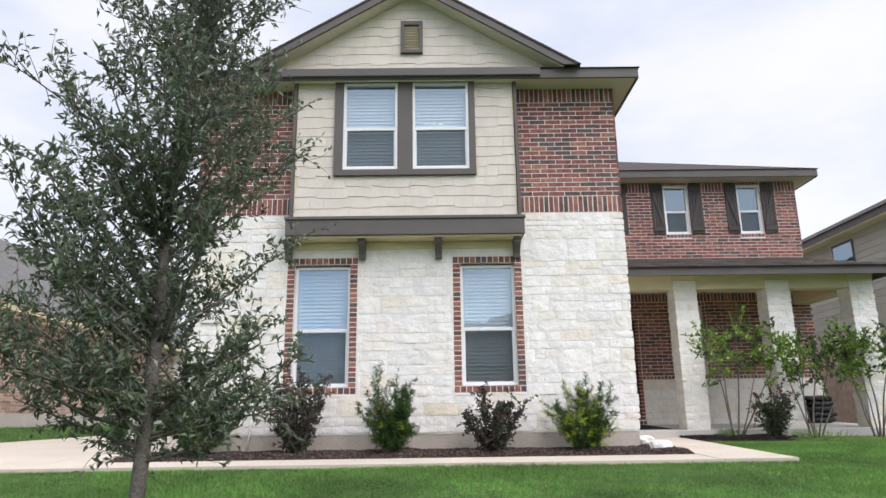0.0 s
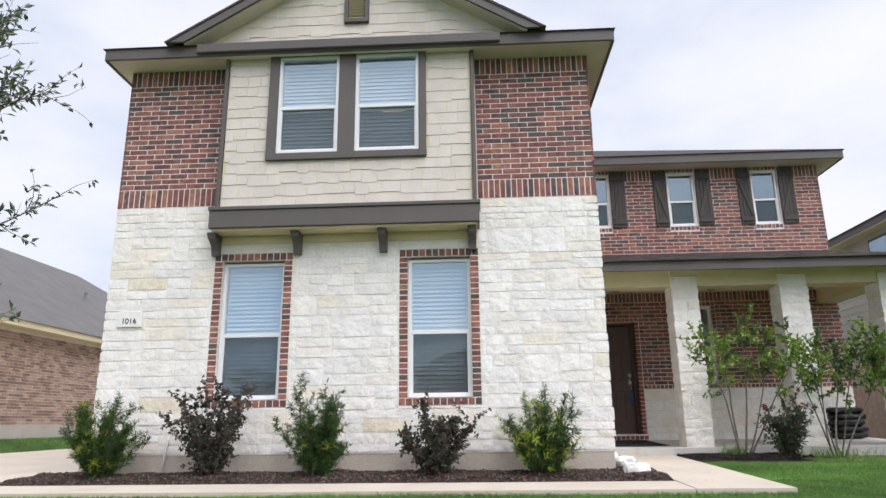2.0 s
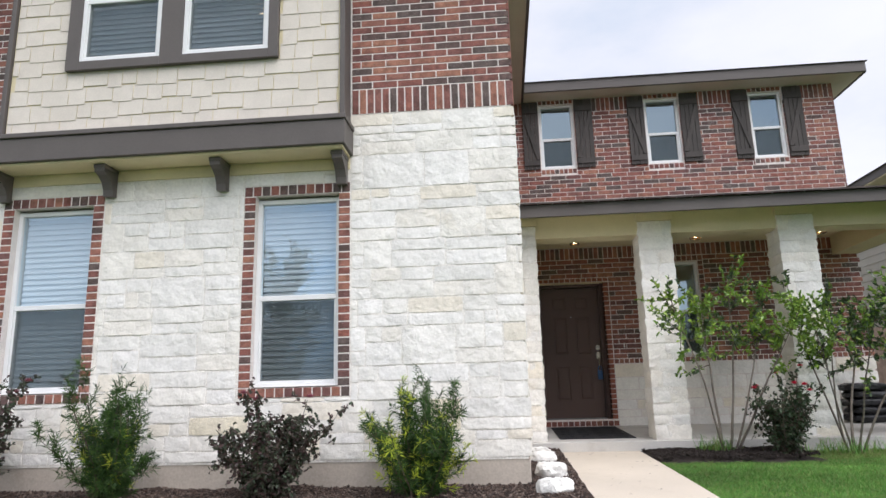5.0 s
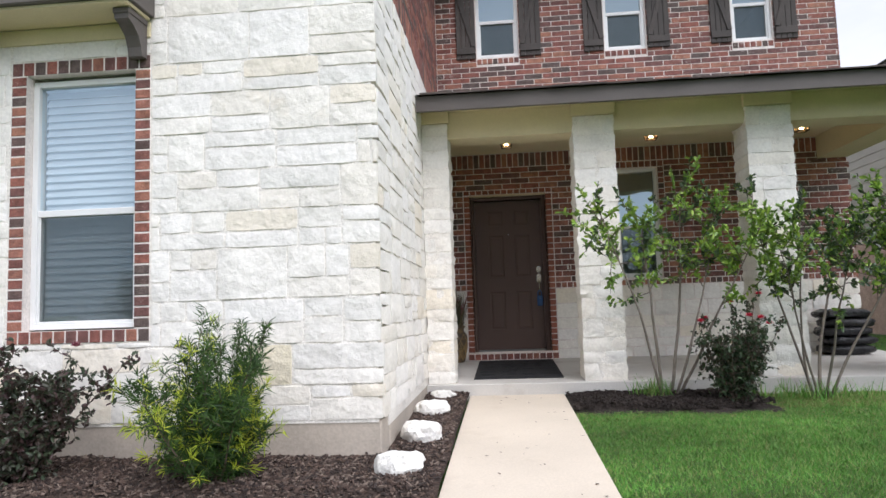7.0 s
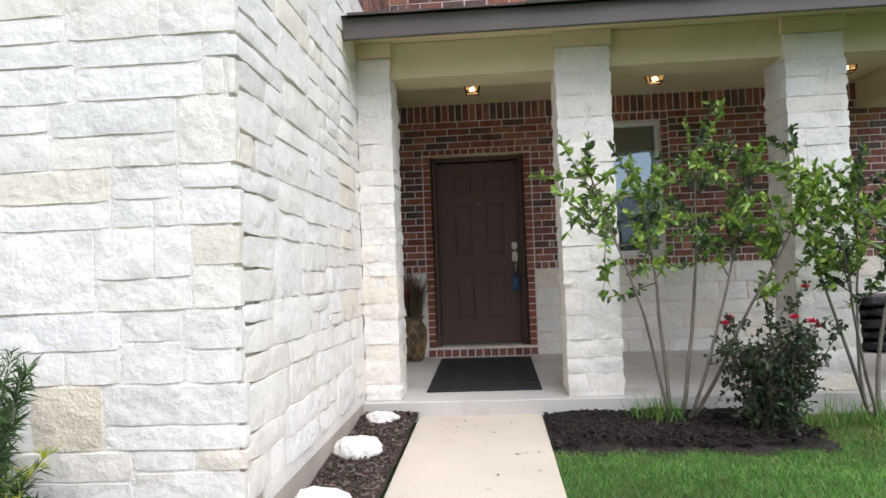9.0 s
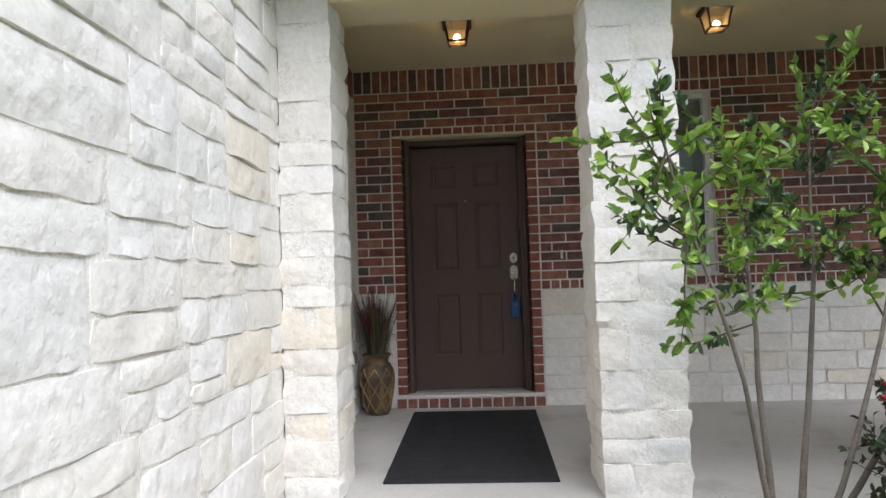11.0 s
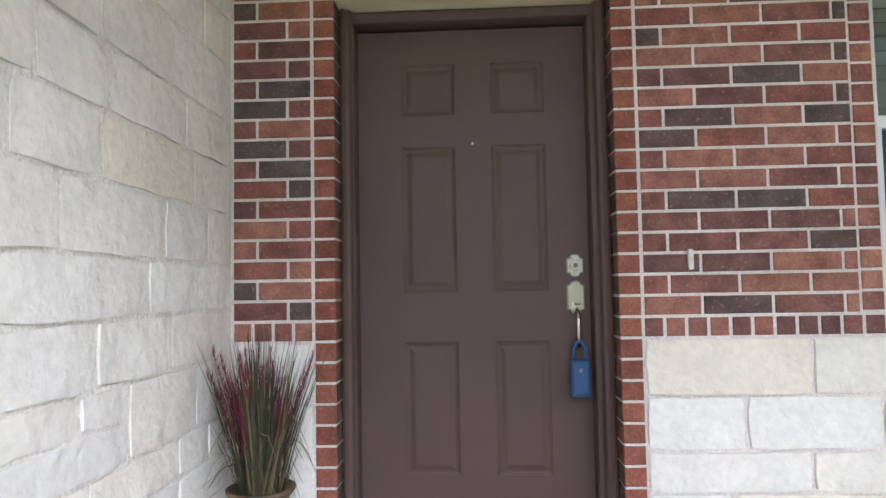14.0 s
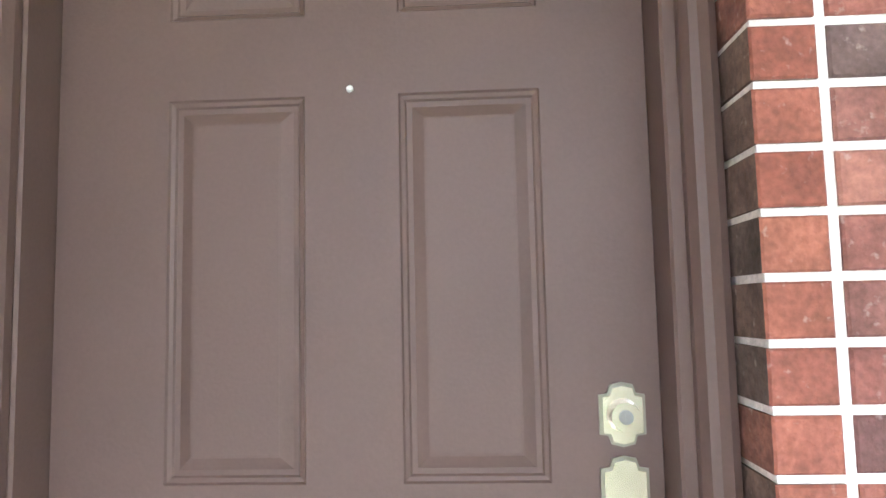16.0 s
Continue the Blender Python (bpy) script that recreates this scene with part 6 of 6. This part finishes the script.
holes = [(x0 - 0.008, x1 + 0.008, z0 - 0.008, z1 + 0.008) for x0, x1, z0, z1 in REAR_WINDOWS]
up_pieces = running(FX1, RX1, 3.0, 5.19, [(a, b, c - 0.09, d) for a, b, c, d in holes]) + [p for p in row_of(FX1, RX1, 5.19, 5.438) if not any(h[0] - 0.03 < p[0] < h[1] + 0.03 for h in holes)]
for h in holes:
    up_pieces += row_of(h[0], h[1], h[2] - 0.09, h[2] - 0.004) + row_of(h[0], h[1], h[3], 5.438)
WAIN = 0.995
d0, d1 = DOOR[0] - 0.085, DOOR[1] + 0.085
px0, px1, pz0, pz1 = PORCH_WINDOW
low_holes = [(d0 - 0.003, d1 + 0.003, 0.0, WAIN + 0.078 + 17 * 0.0757), (px0 - 0.085, px1 + 0.085, pz0 - 0.02, pz1 + 0.10)]
COURSE, BED = 0.0757, WAIN + 0.078
SOLDIER = BED + 21 * COURSE
low = running(FX1, RX1, BED, SOLDIER, low_holes, course=COURSE) + row_of(FX1, RX1, SOLDIER, CEIL - 0.002)
low += [p for p in row_of(FX1, d0, WAIN, WAIN + 0.078) + row_of(d1, RX1, WAIN, WAIN + 0.078)]
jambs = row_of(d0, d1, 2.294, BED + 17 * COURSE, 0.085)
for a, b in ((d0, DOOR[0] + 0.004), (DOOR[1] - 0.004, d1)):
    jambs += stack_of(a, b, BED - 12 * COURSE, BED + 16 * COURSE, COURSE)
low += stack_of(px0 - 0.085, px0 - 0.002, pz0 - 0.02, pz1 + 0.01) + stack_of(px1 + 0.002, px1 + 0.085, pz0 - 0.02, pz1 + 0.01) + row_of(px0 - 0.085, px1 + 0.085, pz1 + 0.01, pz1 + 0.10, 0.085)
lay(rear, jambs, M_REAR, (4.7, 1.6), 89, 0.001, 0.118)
rear_east = tagged(part("wall_porch_east", B(5.75, RX1 - 0.05, RY + 0.10, RY + 0.20, 0.90, 0.94), mortar_brick), "dark red brick wall at the far end of the porch", "wall", kind="structure")
lay(rear, [p for p in low if p[0] < 5.60], M_REAR, (4.7, 1.6), 84)
lay(rear_east, [p for p in low if p[0] >= 5.60], M_REAR, (5.8, 1.6), 86)
rear_up = part("wall_porch_upper", B(FX1 + 0.05, RX1 - 0.05, RY + 0.10, RY + 0.20, 3.66, 3.70), mortar_brick)
tagged(rear_up, "red brick upper wall with three shuttered windows", "wall", kind="structure")
lay(rear_up, up_pieces, M_REAR, (5.3, 3.9), 85)
step = part("step_door", B(d0 + 0.004, d1 - 0.004, RY - 0.058, RY + 0.20, 0.02, 0.146, 0.003), mortar_brick)
tagged(step, "brick rowlock sill under the front door", "step", kind="structure")
lay(step, row_of(d0, d1, 0.068, 0.152, 0.085), pose(0, RY - 0.07, 0), (4.4, 0.1), 88)


# ---- limestone ----
def stone_object(parent, u, z, w, h, M, rng, rough=1.0, depth=0.05, mat=None):
    """One split-faced stone with a ragged outline; where its edge dips it runs under the flush mortar."""
    nx, nz = max(2, min(6, round(w / 0.085))), max(2, min(4, round(h / 0.07)))
    bm = bmesh.new()
    g, sx, sz = [], rng.uniform(0, 50), rng.uniform(0, 50)
    lean_x, lean_z = rng.gauss(0, 0.006) * rough, rng.gauss(0, 0.006) * rough
    for j in range(nz + 1):
        row = []
        for i in range(nx + 1):
            edge_x, edge_z = i in (0, nx), j in (0, nz)
            a, b = 2 * i / nx - 1, 2 * j / nz - 1
            x = w / 2 * a + (0 if edge_x else rng.uniform(-0.22, 0.22) * w / nx)
            y = h / 2 * b + (0 if edge_z else rng.uniform(-0.22, 0.22) * h / nz)
            d = lean_x * a + lean_z * b - rough * (0.007 + 0.011 * noise.noise((sx + x * 6, sz + y * 8, 0)) + 0.008 * noise.noise((sx + x * 17, sz + y * 17, 3)))
            if edge_x and edge_z:
                x, y = x - math.copysign(rng.uniform(0.002, 0.016), a) * rough, y - math.copysign(rng.uniform(0.002, 0.012), b) * rough
                d = 0.004 + rng.uniform(-0.003, 0.006) * rough
            elif edge_x or edge_z:
                x += rng.uniform(-0.005, 0.005) * rough
                y += rng.uniform(-0.006, 0.005) * rough
                d = d * 0.35 + (0.0035 if edge_x else 0.0005 if b > 0 else -0.001) + rng.uniform(-0.004, 0.006) * rough
            row.append(bm.verts.new((x, d, y)))
        g.append(row)
    for j in range(nz):
        for i in range(nx):
            bm.faces.new((g[j][i], g[j][i + 1], g[j + 1][i + 1], g[j + 1][i]))
    rim = g[0] + [r[-1] for r in g[1:]] + g[-1][-2::-1] + [r[0] for r in g[-2:0:-1]]
    back = [bm.verts.new((v.co.x, depth, v.co.z)) for v in rim]
    rim = [bm.verts.new(v.co) for v in rim]
    for i in range(len(rim)):
        k = (i + 1) % len(rim)
        bm.faces.new((rim[k], rim[i], back[i], back[k]))
    me = bpy.data.meshes.new("stone")
    bm.to_mesh(me)
    bm.free()
    me.materials.append(mat or stone_mat)
    me.polygons.foreach_set("use_smooth", [i < nx * nz for i in range(len(me.polygons))])
    o = new("stone", me)
    o.parent = parent
    o.matrix_local = M @ Matrix.Translation((u, -rough * 0.006 * rng.random() ** 2.5, z))
    return o


def ashlar(u0, u1, z0, z1, rng, hmin=0.22, hmax=0.37, wmin=0.24, wmax=0.60, whole=0.24):
    """Random-coursed stones: bands in which some stones are split in two or three."""
    out = []
    z = z0
    while z < z1 - 0.02:
        h = rng.uniform(hmin, hmax)
        if z1 - z - h < 0.12:
            h = z1 - z
        if h > hmax + 0.05:
            h /= 2
        u = u0
        while u < u1 - 0.02:
            w = rng.uniform(wmin, wmax)
            if u1 - u - w < 0.12:
                w = u1 - u
            k = rng.random()
            s = rng.uniform(0.36, 0.64)
            if k < whole or h < 0.20:
                out.append((u, u + w, z, z + h))
            elif k < 0.70:
                out += [(u, u + w, z, z + h * s), (u, u + w, z + h * s, z + h)]
            else:
                q = rng.uniform(0.35, 0.65)
                if rng.random() < 0.5:
                    out += [(u, u + w, z, z + h * s), (u, u + w * q, z + h * s, z + h), (u + w * q, u + w, z + h * s, z + h)]
                else:
                    out += [(u, u + w * q, z, z + h * s), (u + w * q, u + w, z, z + h * s), (u, u + w, z + h * s, z + h)]
            u += w
        z += h
    return out


def cut(rects, holes):
    """Takes the openings out of a list of rectangles."""
    for a, b, c, d in holes:
        nxt = []
        for p, q, r, s in rects:
            if q <= a or p >= b or s <= c or r >= d:
                nxt.append((p, q, r, s))
                continue
            nxt += [(p, a, r, s)] * (p < a) + [(b, q, r, s)] * (q > b)
            m, n = max(p, a), min(q, b)
            nxt += [(m, n, r, c)] * (r < c) + [(m, n, d, s)] * (s > d)
        rects = nxt
    return [r for r in rects if r[1] - r[0] > 0.035 and r[3] - r[2] > 0.03]


tan_stone = material("tan_limestone", [(0.76, 0.69, 0.54)], 0.9, vary=(0.12, 6), fine=(0.10, 45), bump=((16, 0.014), (70, 0.005)), blotch=((0.75, 0.68, 0.54), 5, 0.5, 0.8))
TAN_AT = [(-2.25, 0.62), (-2.35, 2.25), (0.55, 0.35), (2.9, 0.45)]


def set_stones(parent, rects, M, seed, rough=1.0, joint=0.012, mat=None):
    rng = random.Random(seed)
    for a, b, c, d in rects:
        if seed == 92 and b > FX1:
            b = FX1 + rng.uniform(0.002, 0.020)
        stone_object(parent, (a + b) / 2, (c + d) / 2, b - a - joint, d - c - joint, M, rng, rough, mat=tan_stone if seed == 92 and any(a < u < b and c < v < d for u, v in TAN_AT) else mat)


rng = random.Random(91)
win_holes = [(x0 - SURROUND, x1 + SURROUND, z0 - 0.10, z1 + 0.125) for x0, x1, z0, z1 in LOW_WINDOWS]
set_stones(front, cut(ashlar(FX0, FX1 + 0.012, 0.078, STONE_TOP, rng), win_holes + [(BAY[0] - 0.02, BAY[1] + 0.03, 2.76, STONE_TOP), (-2.82, -2.52, 1.68, 1.88)]), M_FRONT, 92, 0.48)
set_stones(side, cut(ashlar(FY + 0.03, 12.41, 0.078, STONE_TOP, rng, 0.20, 0.34, 0.30, 0.66, 0.16), []), M_SIDE, 93, 0.9)
set_stones(side, ashlar(12.80, RY, 0.03, 2.62, rng, 0.15, 0.26, 0.28, 0.62, 0.62), M_SIDE, 94, 0.62)
rects = ashlar(FX1, d0, 0.05, WAIN, rng, 0.11, 0.20, 0.26, 0.46, 0.9) + ashlar(d1, RX1, 0.05, WAIN, rng, 0.10, 0.205, 0.24, 0.60, 0.9)
set_stones(rear, rects, pose(0, RY - 0.007, 0), 95, 0.5, 0.014)


def block(parent, x0, x1, y0, y1, z0, z1, rng, rough=0.024):
    """A rough-dressed block of a column: faces broken by noise, edges chipped back."""
    bm = bmesh.new()
    nx, ny, nz = max(3, round((x1 - x0) / 0.07)), 6, max(3, round((z1 - z0) / 0.06))
    vs, o = {}, Vector((rng.uniform(0, 40), rng.uniform(0, 40), rng.uniform(0, 40)))

    def v(i, j, k):
        if (i, j, k) not in vs:
            e = sum((i in (0, nx), j in (0, ny), k in (0, nz)))
            p = Vector((x0 + (x1 - x0) * i / nx, y0 + (y1 - y0) * j / ny, z0 + (z1 - z0) * k / nz))
            out = rough * (0.35 + 0.9 * noise.noise(p * 8 + o) + 0.7 * noise.noise(p * 21 + o)) * (1 if e == 1 else 0.8) - (0.003 if e == 2 else 0.007 if e == 3 else 0)
            if i in (0, nx):
                p.x += out * (1 if i else -1)
            else:
                p.x += rng.uniform(-0.012, 0.012)
            if j in (0, ny):
                p.y += out * (1 if j else -1)
            else:
                p.y += rng.uniform(-0.012, 0.012)
            if k in (0, nz):
                p.z += rng.uniform(-0.003, 0.003)
            else:
                p.z += rng.uniform(-0.010, 0.010)
            vs[(i, j, k)] = bm.verts.new(p)
        return vs[(i, j, k)]

    for i in range(nx):
        for k in range(nz):
            bm.faces.new((v(i, 0, k), v(i + 1, 0, k), v(i + 1, 0, k + 1), v(i, 0, k + 1)))
            bm.faces.new((v(i, ny, k), v(i, ny, k + 1), v(i + 1, ny, k + 1), v(i + 1, ny, k)))
    for j in range(ny):
        for k in range(nz):
            bm.faces.new((v(0, j, k), v(0, j, k + 1), v(0, j + 1, k + 1), v(0, j + 1, k)))
            bm.faces.new((v(nx, j, k), v(nx, j + 1, k), v(nx, j + 1, k + 1), v(nx, j, k + 1)))
    for i in range(nx):
        for j in range(ny):
            bm.faces.new((v(i, j, 0), v(i, j + 1, 0), v(i + 1, j + 1, 0), v(i + 1, j, 0)))
            bm.faces.new((v(i, j, nz), v(i + 1, j, nz), v(i + 1, j + 1, nz), v(i, j + 1, nz)))
    ob = part("stone", bm, stone_mat, parent, smooth=True)
    ob.data.set_sharp_from_angle(angle=radians(40))
    return ob


for ci, (x0, x1) in enumerate(COLUMNS):
    rng = random.Random(100 + ci)
    cz = porch_z(CY0)
    col = thing("porch_column", ((x0 + x1) / 2, (CY0 + CY1) / 2, cz), "square column of rough white limestone blocks carrying the porch beam", "column", "porch columns")
    part("column_core", B(x0 + 0.002, x1 - 0.002, CY0 + 0.002, CY1 - 0.002, cz, 2.73), mortar_stone, col)
    z = cz + 0.002
    while z < 2.70:
        h = rng.uniform(0.11, 0.22)
        if 2.735 - z - h < 0.13:
            h = 2.735 - z
        w = x1 - x0
        s = rng.choice((0.0, 0.34, 0.64, 0.5, 0.28, 0.7)) if w > 0.4 else rng.choice((0.0, 0.0, 0.4))
        j = 0.006
        if s:
            block(col, x0, x0 + w * s - j, CY0, CY1, z + j, z + h - j, rng)
            block(col, x0 + w * s + j, x1, CY0, CY1, z + j, z + h - j, rng)
        else:
            block(col, x0, x1, CY0, CY1, z + j, z + h - j, rng)
        z += h
    part("cap", B(x0 - 0.02, x1 + 0.02, CY0 - 0.02, CY1 + 0.02, 2.737, 2.857, 0.004), beige_mat, col, "cream painted cap")

# ---- shakes on the bay and gable ----

def shake(parent, quad, y, rng):
    """One shingle: a tapered board, thicker at its lower edge; quad: (u, z) from the lower left."""
    bm = bmesh.new()
    top, t = max(p[1] for p in quad), 0.009
    zb = min(p[1] for p in quad)
    f = [bm.verts.new((u, y - t * (1 - 0.75 * (z - zb) / max(0.02, top - zb)), z)) for u, z in quad]
    b = [bm.verts.new((u, y, z)) for u, z in quad]
    bm.faces.new(f)
    for i in range(len(quad)):
        k = (i + 1) % len(quad)
        bm.faces.new((f[i], b[i], b[k], f[k]))
    bmesh.ops.recalc_face_normals(bm, faces=bm.faces)
    part("shingle", bm, shake_mat, parent)


def shake_rows(parent, u0, u1, z0, z1, y, seed, holes=(), roofline=None, expo=0.163):
    rng = random.Random(seed)
    z = z0
    while z < z1 - 0.03:
        u = u0 - rng.uniform(0, 0.15)
        while u < u1:
            w = rng.choice((0.15, 0.18, 0.21, 0.25, 0.28))
            a, b = max(u, u0) + 0.004, min(u + w, u1) - 0.004
            zl, zt = z + rng.choice((0.0, 0.0, 0.006, 0.024, 0.030)), min(z + expo + 0.018, z1)
            if b - a > 0.02:
                for p, q, r, s in cut([(a, b, zl, zt)], holes):
                    if roofline:
                        tp, tq = min(s, roofline(p)), min(s, roofline(q))
                        if tp - r > 0.01 and tq - r > 0.01:
                            shake(parent, [(p, r), (q, r), (q, tq), (p, tp)], y, rng)
                    else:
                        shake(parent, [(p, r), (q, r), (q, s), (p, s)], y, rng)
            u += w
        z += expo


shake_rows(bay, BAY[0] + 0.027, BAY[1] - 0.027, BAY[3] + 0.006, BAY[4] - 0.045, by + 0.019, 111, [(ux0 - 0.002, ux1 + 0.002, uz0 - 0.002, uz1)])
vh = [(vx0 - 0.002, vx1 + 0.002, vz0 - 0.002, vz1 + 0.002)]
shake_rows(gable, GX - half, GX + half, gb + 0.02, GZ - 0.2, gy + 0.019, 112, vh, lambda u: GZ - 0.17 - GS * abs(u - GX))
